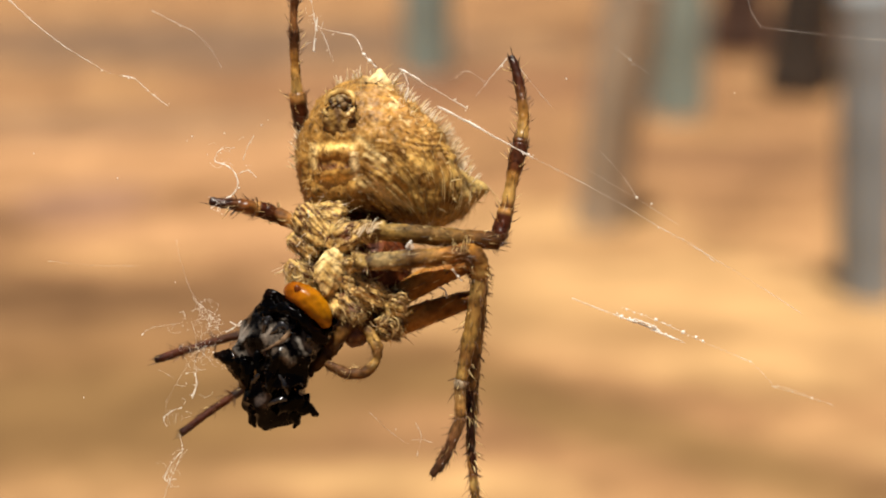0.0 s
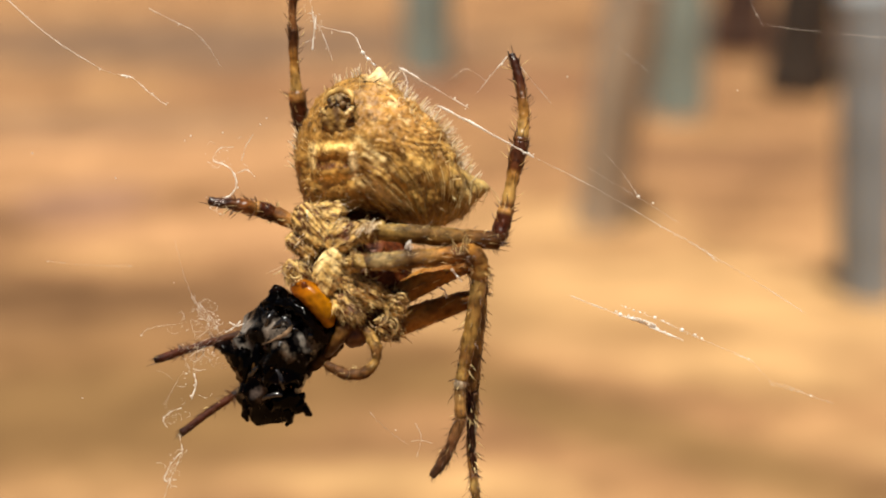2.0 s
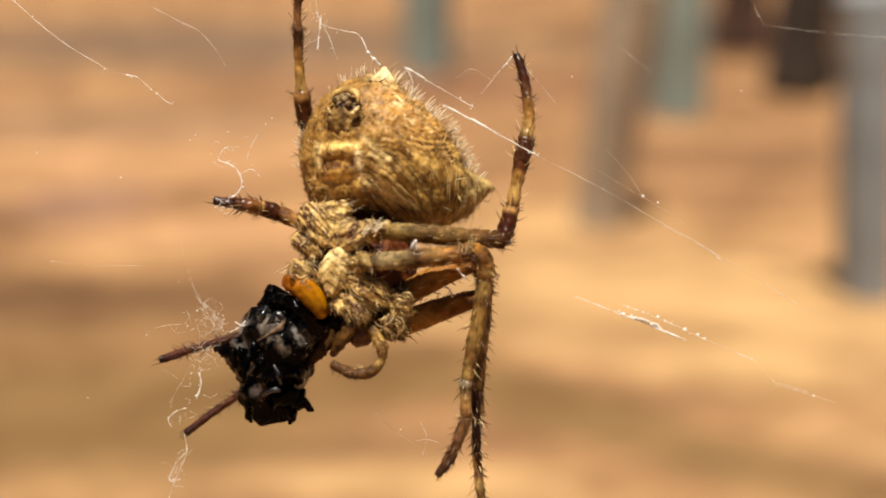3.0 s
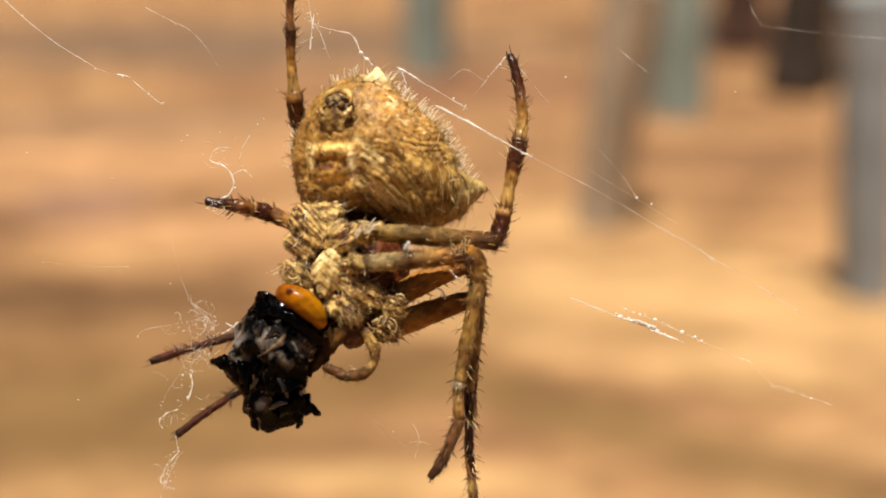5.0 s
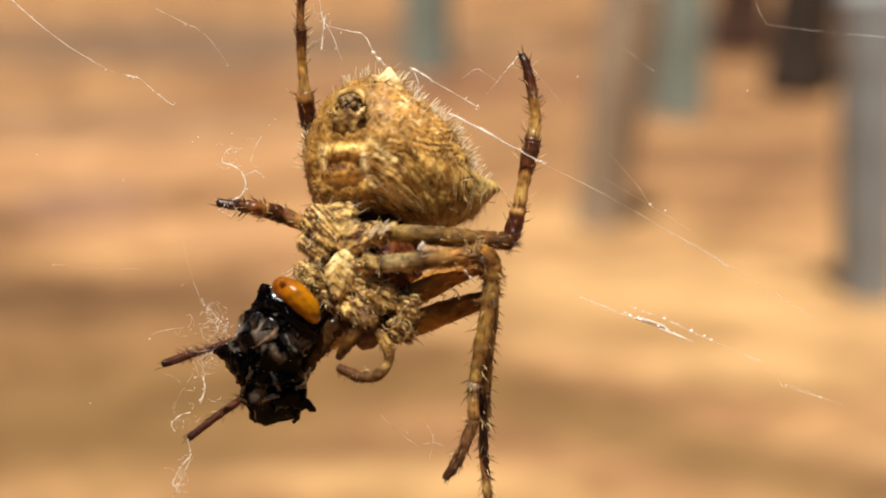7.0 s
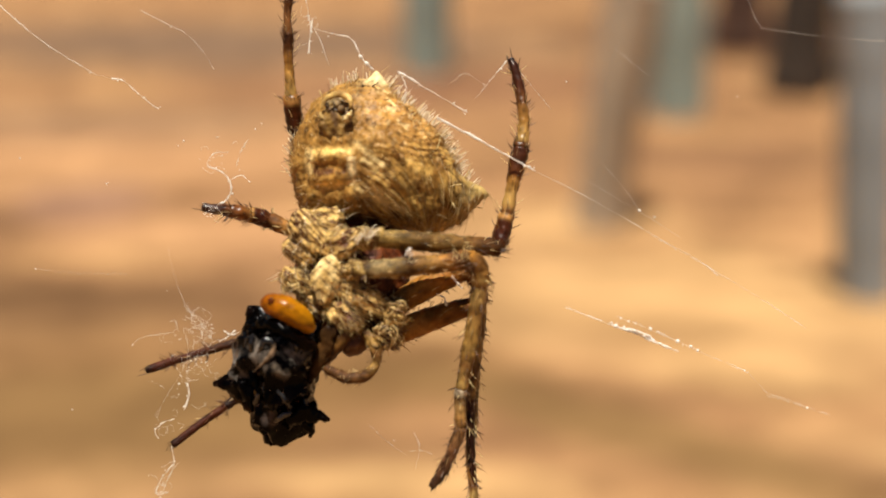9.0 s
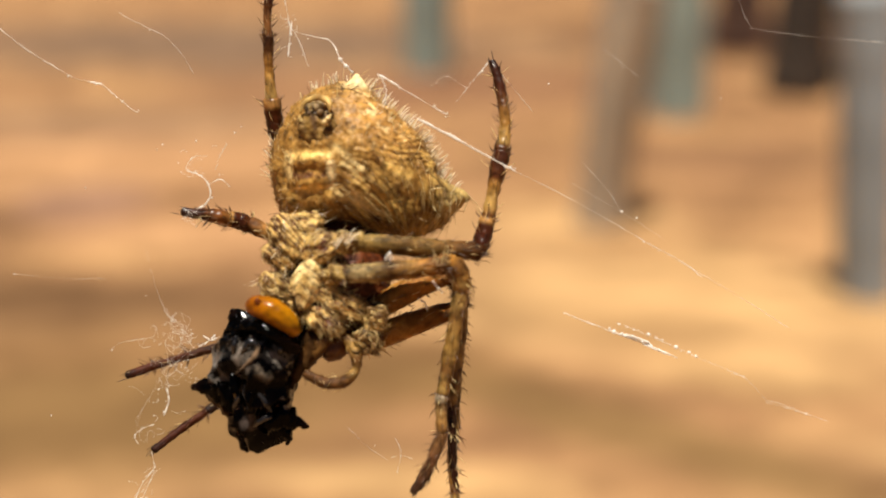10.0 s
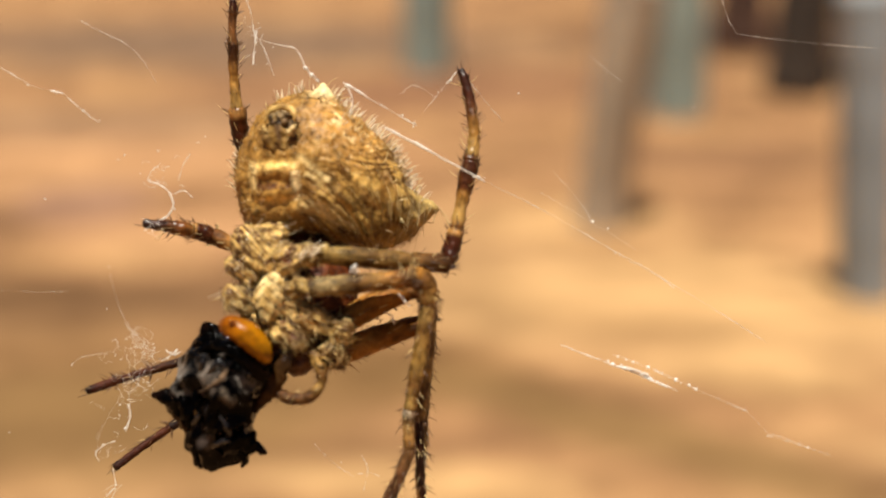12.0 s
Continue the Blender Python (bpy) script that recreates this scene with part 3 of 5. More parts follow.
def build_trunk(spider):
    """The fore body: shield behind, breastplate and mouthparts in front."""
    rng = random.Random(8)

    def outward(co):
        away = co - spot(600, 445, 2)
        return Vector((away.x, away.y, 0)).normalized() + Vector((0.25, -0.45, 0.1))

    def body_tone(co, n):
        m = noise.fractal(co * 1300, 0.8, 2, 4)
        return blend3((0.05, 0.012, 0.004), (0.34, 0.21, 0.06), 0.4 + 1.4 * m)

    bm = bmesh.new()
    layer = bm.verts.layers.float_color.new("tone")
    lump(bm, spot(630, 478, -0.6), (98 * U, 112 * U, 0.0030), -18, 5, 0.0003, 800,
         lambda c, n: blend3((0.05, 0.011, 0.003), (0.17, 0.046, 0.010), 0.4 + noise.fractal(c * 1300, 0.8, 2, 4)), layer)
    shield = part("cephalothorax", bm, BODY, spider, "brown hairy fore body")
    tufts(shield, 90, rng, "body_hair", CREAM_TUFT, 0.0005, 0.0011, 0.00005, 0.15, outward, lambda c, n: n.z > -0.2)

    def leaf_tone(co, n):
        x, y = (co.x / U + 16) / 29, (co.y / U + 50) / 48
        wave = math.sin((y * 2.6 + abs(x + 0.15) * 1.5 + 0.25 * noise.noise(co * 900)) * 6.0)
        vein = max(0, wave - 0.35) * 1.5 * (0.5 + 1.2 * abs(noise.noise(co * 1500)))
        c = blend3((0.92, 0.74, 0.36), (0.56, 0.38, 0.13), 0.35 + 1.4 * noise.noise(co * 1700))
        return blend3(c, (0.08, 0.032, 0.009), min(0.9, vein + max(0, abs(x) - 0.9) * 3))

    bm = bmesh.new()
    layer = bm.verts.layers.float_color.new("tone")
    lump(bm, spot(585, 479, 3.6), (29 * U, 47 * U, 0.0007), -12, 5, 0.00012, 1700, leaf_tone, layer,
         lambda n, co: co + Vector((-n.x * 0.00075 * abs(n.y) ** 1.3 + 0.0003 * max(0, n.y) ** 2, 0, 0.0002 * (1 - abs(n.x)) - 0.0001 * math.exp(-(n.x / 0.16) ** 2))))
    plate = part("sternum", bm, BODY, spider, "pale cream leaf-shaped breastplate")
    tufts(plate, 26, rng, "sternum_hair", CREAM_TUFT, 0.0005, 0.0010, 0.00006, 0.05, lambda c: Vector((c.x * 900 + 0.5, -1, 0.1)), lambda c, n: n.z > 0.2 and c.y / U < -40, 0.2)
    # the leg bases: smooth lobes of pale cuticle, streaked, with flat scale-like hair
    for i, (x, y, w, a, b, turn, many, lay) in enumerate((
            (556, 398, 2.7, 42, 29, 50, 60, 0.06), (611, 420, 3.2, 34, 27, -38, 60, 0.06), (586, 378, 2.4, 32, 23, 15, 50, 0.08), (539, 437, 2.3, 31, 20, 36, 60, 0.08),
            (534, 486, 2.3, 32, 23, 24, 130, 0.10), (644, 514, 3.2, 46, 24, 26, 260, 0.10), (612, 542, 3.0, 40, 22, 34, 220, 0.12), (566, 520, 2.0, 30, 18, 30, 90, 0.08),
            (701, 541, 3.0, 18, 27, 12, 60, 0.22), (690, 584, 2.6, 21, 17, 30, 60, 0.22))):
        axis = Matrix.Rotation(radians(-turn), 3, "Z") @ Vector((1, 0, 0))
        cross = Vector((-axis.y, axis.x, 0))

        def lobe_tone(co, n, h=spot(x, y, w + 0.4), axis=axis, cross=cross, b=b, i=i):
            d = co - h
            streak = noise.fractal(Vector((d.dot(axis) / U * 0.03, d.dot(cross) / U * 0.22, h.x * 9000)), 0.9, 2, 3)
            m = noise.fractal(co * 1300, 0.8, 2, 3)
            c = blend3((0.10, 0.032, 0.008), (0.74, 0.52, 0.18), 0.52 + (1.7 if i > 3 else 1.1) * streak + 0.7 * m)
            # sides darkened: the shade between neighbouring lobes is in the colour
            return blend3(c, (0.035, 0.012, 0.004), min(0.9 if i > 3 else 0.35, max(0, abs(d.dot(cross)) / (b * U) - 0.62) * 2.2))

        bm = bmesh.new()
        layer = bm.verts.layers.float_color.new("tone")
        lump(bm, spot(x, y, w + 0.4), (a * U, b * U, 0.0006), -turn, 5, 0.00036, 700, lobe_tone, layer)
        ob = part("leg_base_lobe", bm, BODY, spider, "pale streaked lobe at a leg base" if i == 0 else "")
        skin, comb = tones_of(ob), Strands()
        for co, n in scatter(ob, 420 if i > 3 else 520, rng, lambda c, n: n.z > -0.2):
            flow = axis * 0.9 + outward(co) * 0.5 + Vector([rng.gauss(0, 0.22) for _ in range(3)])
            comb.add(co - n * 0.00002, flow - n * flow.dot(n) + n * rng.uniform(0.0, 0.22), rng.uniform(0.0003, 0.0007 if i < 4 else 0.0010), rng.uniform(0.000016, 0.00003), -n * 0.12, tone=skin(co))
        comb.done("combed_hair", FEMUR_HAIR, ob)
        tufts(ob, int(many * (1.4 if i > 3 else 0.8)), rng, "flat_hair", CREAM_TUFT, 0.0004, 0.0010 if i < 8 else 0.0006, 0.000044, lay * 0.6,
              lambda c, axis=axis: axis * 0.9 + outward(c) * 0.5, lambda c, n: n.z > -0.1, 0.35 if i < 4 else 0.6 if i < 8 else 0.9)
        if i not in (8, 9):
            tufts(ob, 34, rng, "pale_hair", WHITE_TUFT, 0.0004, 0.0010, 0.000024, 0.25, lambda c, axis=axis: axis * 0.6 + outward(c) * 0.8, lambda c, n: n.z > 0.0, 0.7)
    for k, (x, y, w, a, b, turn) in enumerate(((669, 407, 4.3, 17, 15, 10), (640, 468, 4.5, 15, 15, 0))):
        bm = bmesh.new()
        layer = bm.verts.layers.float_color.new("tone")
        lump(bm, spot(x, y, w), (a * U, b * U, 15 * U), turn, 4, 0.00025, 1100,
             lambda c, n: blend3((0.32, 0.22, 0.075), (0.045, 0.018, 0.006), max(0, -n.x - 0.2) * 1.6 + max(0, noise.noise(c * 1500)) * 1.6), layer)
        part("trochanter", bm, CUTICLE, spider, "pale glossy joint with a dark ring" if k == 0 else "")
    # curled locks: short arcs of thick pale hair laid in whorls
    for x, y, w, r0, r1, start, sweep_by, many in ((703, 540, 4.0, 6, 17, -130, 150, 15), (692, 584, 3.5, 5, 15, -110, 190, 11), (526, 482, 3.4, 8, 20, 70, 110, 7), (668, 556, 4.0, 8, 18, 10, 120, 8)):
        bm = bmesh.new()
        for k in range(many):
            r, ang = rng.uniform(r0, r1), radians(start + rng.gauss(0, 22))
            arc = radians(sweep_by) * rng.uniform(0.5, 1.0)
            row = [ang + arc * j / 9 for j in range(10)]
            cx, cy, high = x + rng.gauss(0, 4.5), y + rng.gauss(0, 4.5), w + rng.uniform(-0.3, 0.5)
            sweep(bm, [spot(cx + math.cos(a) * r * (1 - 0.03 * j), cy + math.sin(a) * r * 1.15, high + 0.35 * math.sin(j / 9 * 3.14)) for j, a in enumerate(row)],
                  [rng.uniform(0.9, 1.8) * U * (0.35 + 0.65 * math.sin(math.pi * (j + 1) / 11)) for j in range(10)], 5)
        part("curled_lock", bm, CREAM_TUFT, spider, "whorl of thick pale curled hair", "stuff")
    fan = Strands()
    for _ in range(22):
        low = rng.random()
        at = spot(630 + 34 * low + rng.gauss(0, 3), 412 - 4 * low + rng.gauss(0, 4), 5.0)
        fan.add(at, Vector((rng.gauss(0.45, 0.25), rng.uniform(0.5, 1.0), rng.uniform(0.1, 0.5))), rng.uniform(0.0005, 0.0012), rng.uniform(0.00004, 0.00008), Vector((0.3, -0.1, 0)))
    fan.done("joint_fringe", WHITE_TUFT, spider, "pale pointed hair fan at the hind leg's joint")
    spikes = Strands()
    for _ in range(16):
        at = spot(rng.uniform(802, 834), rng.uniform(430, 452), 4.9)
        spikes.add(at, Vector((rng.gauss(-0.1, 0.3), rng.uniform(0.5, 1.0), rng.uniform(0, 0.5))), rng.uniform(0.0005, 0.0010), 0.00005)
    spikes.done("elbow_spikes", PALE_HAIR, spider, "short pale orange spikes at the elbow")
    for label, pts, tone in (("glossy brown jaw", ((636, 546, 1.6, 18), (614, 576, 2.5, 18), (594, 606, 2.7, 13), (580, 628, 2.2, 7)), (0.08, 0.038, 0.009)),
                             ("dark red-brown jaw", ((652, 562, 1.2, 20), (636, 588, 1.9, 25), (618, 600, 2.0, 20)), (0.105, 0.042, 0.012))):
        part("chelicera", limb(pts, lambda s, c=tone: blend3(c, DARK, max(0, s - 0.6) * 1.5), mottle=0.25), CUTICLE, spider, label)
    palp = part("pedipalp", limb(((640, 578, 2.6, 9), (654, 590, 3.0, 11), (663, 604, 3.3, 12), (668, 622, 3.6, 11), (666, 638, 3.7, 8), (656, 652, 3.8, 11), (640, 661, 3.8, 11), (612, 660, 3.8, 11), (580, 645, 3.4, 9)),
                                 lambda s: blend3(blend3((0.34, 0.21, 0.06), (0.10, 0.045, 0.011), 0.5 + 0.5 * math.sin(s * 20)), (0.085, 0.036, 0.009), max(0, s - 0.45) * 3), mottle=0.4), HAIRY, spider,
                "curled banded feeler with fine bristles")
    tufts(palp, 130, rng, "palp_down", PALE_HAIR, 0.0003, 0.0007, 0.000025, 0.5, lambda c: Vector((-0.4, -0.6, 0.2)))
    tufts(palp, 170, rng, "bristle_coat", DARK_HAIR, 0.0006, 0.0013, 0.00003, 1.4, lambda c: Vector((-0.4, -0.8, 0)))
    return palp


def bands(*stops):
    """Colour along a segment from (share, colour) stops."""
    def tone(s):
        for (a, ca), (b, cb) in zip(stops, stops[1:]):
            if s <= b:
                return blend3(ca, cb, (s - a) / max(b - a, 1e-6))
        return stops[-1][1]
    return tone


def leg_spines(ob, joints, rng, count, material, size, name="spine_fringe", dark_share=0.75, reach=1.0):
    """Stiff spines that lean towards the foot."""
    row = curve_through(joints, 12)
    st, fair = Strands(), Strands()
    for _ in range(count):
        i = int(rng.random() * reach * (len(row) - 1))
        a, b = spot(*row[i][:3]), spot(*row[i + 1][:3])
        way = (b - a).normalized()
        side = way.orthogonal().normalized()
        side = Matrix.Rotation(rng.uniform(0, 6.283), 3, way) @ side
        root = a.lerp(b, rng.random()) + side * row[i][3] * U * 0.9
        (st if rng.random() < dark_share else fair).add(root, side + way * rng.uniform(0.3, 1.1), size * rng.uniform(0.5, 1.25), 0.00003 * rng.uniform(0.8, 1.4), way * 0.2)
    st.done(name, material, ob)
    if fair.verts:
        fair.done("pale_" + name, PALE_HAIR, ob)


def row_tip(joints):
    a, b = spot(*joints[-2][:3]), spot(*joints[-1][:3])
    return b, (b - a).normalized()


def build_leg(spider, label, coxa, segments, seed):
    rng = random.Random(seed)
    leg = part("leg", limb(coxa, lambda s: blend3((0.34, 0.22, 0.07), (0.09, 0.035, 0.012), 0.5 + 0.4 * math.sin(s * 9)), rugged=0.3, mottle=0.5), BODY, spider, label)
    tufts(leg, 170, rng, "coxa_hair", CREAM_TUFT, 0.0006, 0.0012, 0.00006, 0.35)
    for name, joints, tone in segments:
        ob = part(name, limb(joints, tone, rugged=0.06 if tone is DULL else 0.2, mottle=0.3 if tone is DULL else 0.42 if name == "femur" or seed in (12, 13, 14) else 0.25), THIGH if tone is DULL else HAIRY if name == "femur" or seed > 16 else CUTICLE, leg)
        span = sum((spot(*a[:3]) - spot(*b[:3])).length for a, b in zip(joints, joints[1:]))
        leg_spines(leg, joints, rng, int((6 + span * 3600) * (0.7 if seed > 16 and name == "tarsus" else 1.5 if seed > 16 else 1)), DARK_HAIR, 0.0009 if name != "femur" else 0.0006,
                   dark_share=0.95 if seed > 16 else 0.75, reach=0.45 if seed > 16 and name == "tarsus" else 0.8 if name == "tarsus" else 1.0)
        skin = tones_of(ob)
        tip, heel = row_tip(joints)
        crown = Strands()
        for k in range(11 if name != "tarsus" else 0):
            side = Matrix.Rotation(k * 0.571 + rng.random() * 0.3, 3, heel) @ heel.orthogonal().normalized()
            crown.add(tip + side * joints[-1][3] * U * 0.85, side + heel * 0.6, rng.uniform(0.0004, 0.0009), 0.000045)
        if crown.verts:
            crown.done("spine_crown", DARK_HAIR, leg)
        down = Strands()
        for co, n in scatter(ob, int(10 + span * (9000 if tone is DULL else 15000 if name == "femur" or seed in (12, 13) else 4500)), rng):
            ax = spot(*joints[-1][:3]) - spot(*joints[0][:3])
            way = ax.normalized() + n * rng.uniform(0.02, 0.2) + Vector([rng.gauss(0, 0.14) for _ in range(3)])
            down.add(co - n * 0.000015, way, rng.uniform(0.0004, 0.0012), rng.uniform(0.000022, 0.00005), -n * 0.1, tone=skin(co))
        down.done("leg_down", FEMUR_HAIR if name == "femur" else LEG_HAIR, leg)


HONEY, STRAW = (0.31, 0.160, 0.038), (0.48, 0.31, 0.10)
FEMUR = bands((0, (0.049, 0.023, 0.007)), (0.06, (0.216, 0.143, 0.044)), (0.24, (0.202, 0.132, 0.039)), (0.42, (0.097, 0.054, 0.014)), (0.62, (0.139, 0.077, 0.019)), (0.85, (0.108, 0.046, 0.010)), (1, (0.035, 0.012, 0.004)))
THIRD = bands((0, (0.085, 0.047, 0.014)), (0.12, (0.060, 0.030, 0.010)), (0.2, (0.281, 0.212, 0.102)), (0.36, (0.204, 0.140, 0.055)), (0.46, (0.068, 0.032, 0.009)), (0.6, (0.230, 0.123, 0.031)), (0.8, (0.196, 0.081, 0.015)), (0.92, (0.093, 0.038, 0.009)), (1, (0.187, 0.085, 0.020)))
KNEE = bands((0, (0.10, 0.034, 0.009)), (0.45, (0.046, 0.011, 0.004)), (0.8, (0.06, 0.016, 0.005)), (0.88, (0.4, 0.22, 0.07)), (1, (0.13, 0.05, 0.015)))
SHIN = bands((0, (0.07, 0.025, 0.008)), (0.12, (0.16, 0.065, 0.018)), (0.24, STRAW), (0.5, HONEY), (0.6, (0.07, 0.022, 0.007)), (1, (0.04, 0.012, 0.005)))
SHANK = bands((0, (0.05, 0.018, 0.006)), (0.1, (0.08, 0.03, 0.01)), (0.2, STRAW), (0.6, HONEY), (1, (0.11, 0.045, 0.013)))
FOOT = bands((0, (0.17, 0.07, 0.02)), (0.3, (0.052, 0.015, 0.006)), (1, (0.022, 0.008, 0.005)))
DULL = bands((0, (0.31, 0.165, 0.040)), (0.6, (0.32, 0.145, 0.031)), (1, (0.18, 0.072, 0.017)))
MOTTLE = bands((0, (0.07, 0.024, 0.006)), (0.06, (0.10, 0.036, 0.009)), (0.14, (0.34, 0.225, 0.075)), (0.3, (0.14, 0.072, 0.02)), (0.5, (0.30, 0.185, 0.052)), (0.7, (0.11, 0.052, 0.015)), (0.88, (0.31, 0.20, 0.062)), (1, (0.10, 0.042, 0.012)))
# the grey stops near the start paint a joint's silvery sheen
JOINT = bands((0, (0.05, 0.022, 0.009)), (0.08, (0.36, 0.32, 0.25)), (0.17, (0.30, 0.25, 0.17)), (0.24, (0.06, 0.028, 0.010)), (0.45, (0.36, 0.22, 0.08)), (0.7, (0.26, 0.14, 0.042)), (1, (0.07, 0.028, 0.010)))
UMBER = bands((0, (0.05, 0.015, 0.005)), (0.5, (0.03, 0.009, 0.0035)), (1, (0.010, 0.004, 0.0025)))


def build_legs(spider):
    build_leg(spider, "raised hind leg, honey and dark brown bands", ((618, 420, 2.6, 15), (648, 412, 3.8, 19), (668, 411, 4.2, 17)), [
        ("femur", ((656, 409, 4.2, 15), (720, 414, 4.2, 18), (800, 421, 3.6, 18), (880, 427, 2.6, 17)), FEMUR),
        ("patella", ((879, 430, 2.5, 14), (886, 408, 2.3, 17), (896, 372, 2.0, 16)), KNEE),
        ("tibia", ((896, 374, 2.0, 14), (903, 335, 1.8, 12), (912, 295, 1.6, 15), (921, 258, 1.4, 17)), SHIN),
        ("metatarsus", ((921, 252, 1.4, 16), (925, 228, 1.2, 12), (927, 205, 1.0, 11), (924, 178, 0.8, 11)), SHANK),
        ("tarsus", ((924, 180, 0.8, 11), (918, 145, 0.4, 10), (911, 118, 0.2, 9), (905, 102, 0, 8)), FOOT)], 11)
    build_leg(spider, "hanging third leg, mottled straw and brown", ((606, 470, 3.0, 14), (628, 466, 3.8, 19), (650, 465, 4.4, 18)), [
        ("femur", ((640, 466, 4.4, 16), (700, 461, 4.8, 18), (770, 455, 4.6, 18), (826, 447, 4.0, 19)), THIRD),
        ("patella", ((824, 446, 4.0, 19), (843, 458, 3.7, 20), (852, 490, 3.4, 18)), bands((0, (0.36, 0.17, 0.03)), (0.35, (0.16, 0.075, 0.02)), (0.7, (0.22, 0.115, 0.03)), (0.9, (0.42, 0.27, 0.09)), (1, (0.10, 0.045, 0.015)))),
        ("tibia", ((850, 484, 3.4, 15), (840, 550, 3.1, 15), (827, 620, 2.9, 14), (816, 672, 2.7, 12)), MOTTLE),
        ("metatarsus", ((815, 672, 2.7, 12), (814, 708, 2.6, 11), (816, 738, 2.5, 11)), JOINT),
        ("tarsus", ((816, 738, 2.5, 11), (803, 775, 2.3, 11), (785, 812, 2.1, 11), (766, 840, 2.0, 8)), bands((0, (0.24, 0.13, 0.05)), (0.4, (0.12, 0.055, 0.025)), (1, (0.045, 0.022, 0.014))))], 12)
    build_leg(spider, "hanging fore leg with a broad brown thigh", ((672, 590, 0.6, 18), (690, 578, 0.9, 24), (706, 572, 0.8, 25)), [
        ("femur", ((694, 578, 0.8, 24), (740, 560, 0.2, 25), (790, 543, -0.8, 22), (838, 528, -1.6, 17)), DULL),
        ("patella", ((838, 532, -1.6, 13), (847, 545, -1.2, 14), (846, 575, -0.8, 13)), KNEE),
        ("tibia", ((846, 572, -0.8, 13), (842, 620, -0.4, 12), (838, 680, 0.0, 11), (836, 744, 0.3, 10)), MOTTLE),
        ("metatarsus", ((836, 742, 0.3, 10), (833, 765, 0.4, 9), (833, 800, 0.6, 9), (837, 840, 0.8, 8)), JOINT),
        ("tarsus", ((837, 840, 0.8, 9), (841, 880, 1.0, 9), (845, 920, 1.1, 8), (850, 958, 1.2, 6)), MOTTLE)], 13)
    build_leg(spider, "second leg folded behind, dull brown thigh", ((668, 540, 1.0, 18), (692, 534, 1.2, 22), (708, 527, 1.0, 22)), [
        ("femur", ((700, 528, 1.0, 22), (745, 501, 0.6, 25), (790, 480, 0.2, 23), (836, 463, -0.2, 18)), DULL),
        ("patella", ((836, 474, -0.2, 15), (848, 494, 0.2, 15), (852, 520, 0.6, 14)), KNEE),
        ("tibia", ((852, 516, 0.6, 13), (846, 580, 0.8, 13), (838, 640, 0.8, 12), (832, 690, 0.8, 11)), MOTTLE),
        ("metatarsus", ((832, 690, 0.8, 10), (832, 740, 0.8, 9), (835, 800, 0.8, 8)), UMBER),
        ("tarsus", ((835, 800, 0.8, 8), (839, 850, 0.8, 7), (842, 905, 0.8, 5)), UMBER)], 14)
    build_leg(spider, "hind leg stretched straight up, banded", ((580, 405, -1.2, 15), (572, 385, -3.2, 18), (568, 368, -4.8, 17)), [
        ("femur", ((569, 372, -4.8, 16), (560, 320, -6.6, 17), (550, 280, -6.2, 17), (542, 246, -5.2, 16)), FEMUR),
        ("patella", ((541, 250, -5.0, 15), (533, 215, -4.2, 17), (526, 168, -3.4, 18)), KNEE),
        ("tibia", ((526, 170, -3.4, 13), (523, 130, -3.0, 10), (521, 95, -2.7, 10), (521, 58, -2.4, 11)), bands((0, (0.1, 0.045, 0.014)), (0.12, STRAW), (0.5, HONEY), (0.75, (0.10, 0.04, 0.012)), (1, (0.03, 0.012, 0.006)))),
        ("metatarsus", ((521, 60, -2.4, 11), (520, 45, -2.3, 8), (520, 20, -2.1, 8), (521, 6, -2.0, 8)), bands((0, DARK), (0.3, (0.2, 0.09, 0.03)), (1, (0.12, 0.05, 0.02)))),
        ("tarsus", ((521, 8, -2.0, 9), (522, -6, -1.9, 8), (522, -16, -1.8, 6)), FOOT)], 15)
    build_leg(spider, "short foreshortened leg reaching sideways", ((572, 418, 1.0, 15), (552, 408, 0.8, 18), (534, 400, 0.2, 17)), [
        ("femur", ((545, 405, 0.4, 16), (515, 392, -0.8, 15), (488, 380, -1.0, 16)), bands((0, (0.24, 0.135, 0.04)), (0.5, (0.24, 0.11, 0.025)), (1, (0.09, 0.034, 0.01)))),
        ("patella", ((490, 381, -1.0, 15), (470, 374, -0.8, 17), (452, 369, -0.4, 15)), KNEE),
        ("tibia", ((455, 370, -0.4, 13), (438, 366, 0.0, 14), (418, 363, 0.3, 12)), bands((0, STRAW), (0.25, (0.16, 0.07, 0.02)), (0.7, (0.17, 0.062, 0.016)), (1, DARK))),
        ("tarsus", ((420, 363, 0.3, 12), (396, 360, 0.5, 10), (374, 357, 0.6, 9)), FOOT)], 16)
    build_leg(spider, "dark fore leg reaching out behind the catch", ((590, 545, -1.0, 16), (568, 556, -2.0, 18), (550, 562, -2.6, 16)), [
        ("femur", ((556, 560, -2.4, 16), (510, 570, -4.2, 15), (460, 582, -4.4, 13)), UMBER),
        ("tibia", ((462, 582, -4.4, 10), (420, 594, -3.6, 9), (380, 605, -2.8, 8)), bands((0, (0.30, 0.17, 0.05)), (0.3, (0.06, 0.022, 0.008)), (1, (0.035, 0.011, 0.005)))),
        ("metatarsus", ((382, 604, -2.8, 8), (350, 613, -2.2, 7), (325, 621, -1.8, 8)), bands((0, (0.07, 0.02, 0.008)), (1, (0.05, 0.012, 0.005)))),
        ("tarsus", ((327, 620, -1.8, 8), (300, 629, -1.4, 8.5), (277, 637, -1.0, 8)), bands((0, (0.075, 0.018, 0.006)), (0.75, (0.05, 0.012, 0.005)), (1, (0.008, 0.004, 0.003))))], 17)
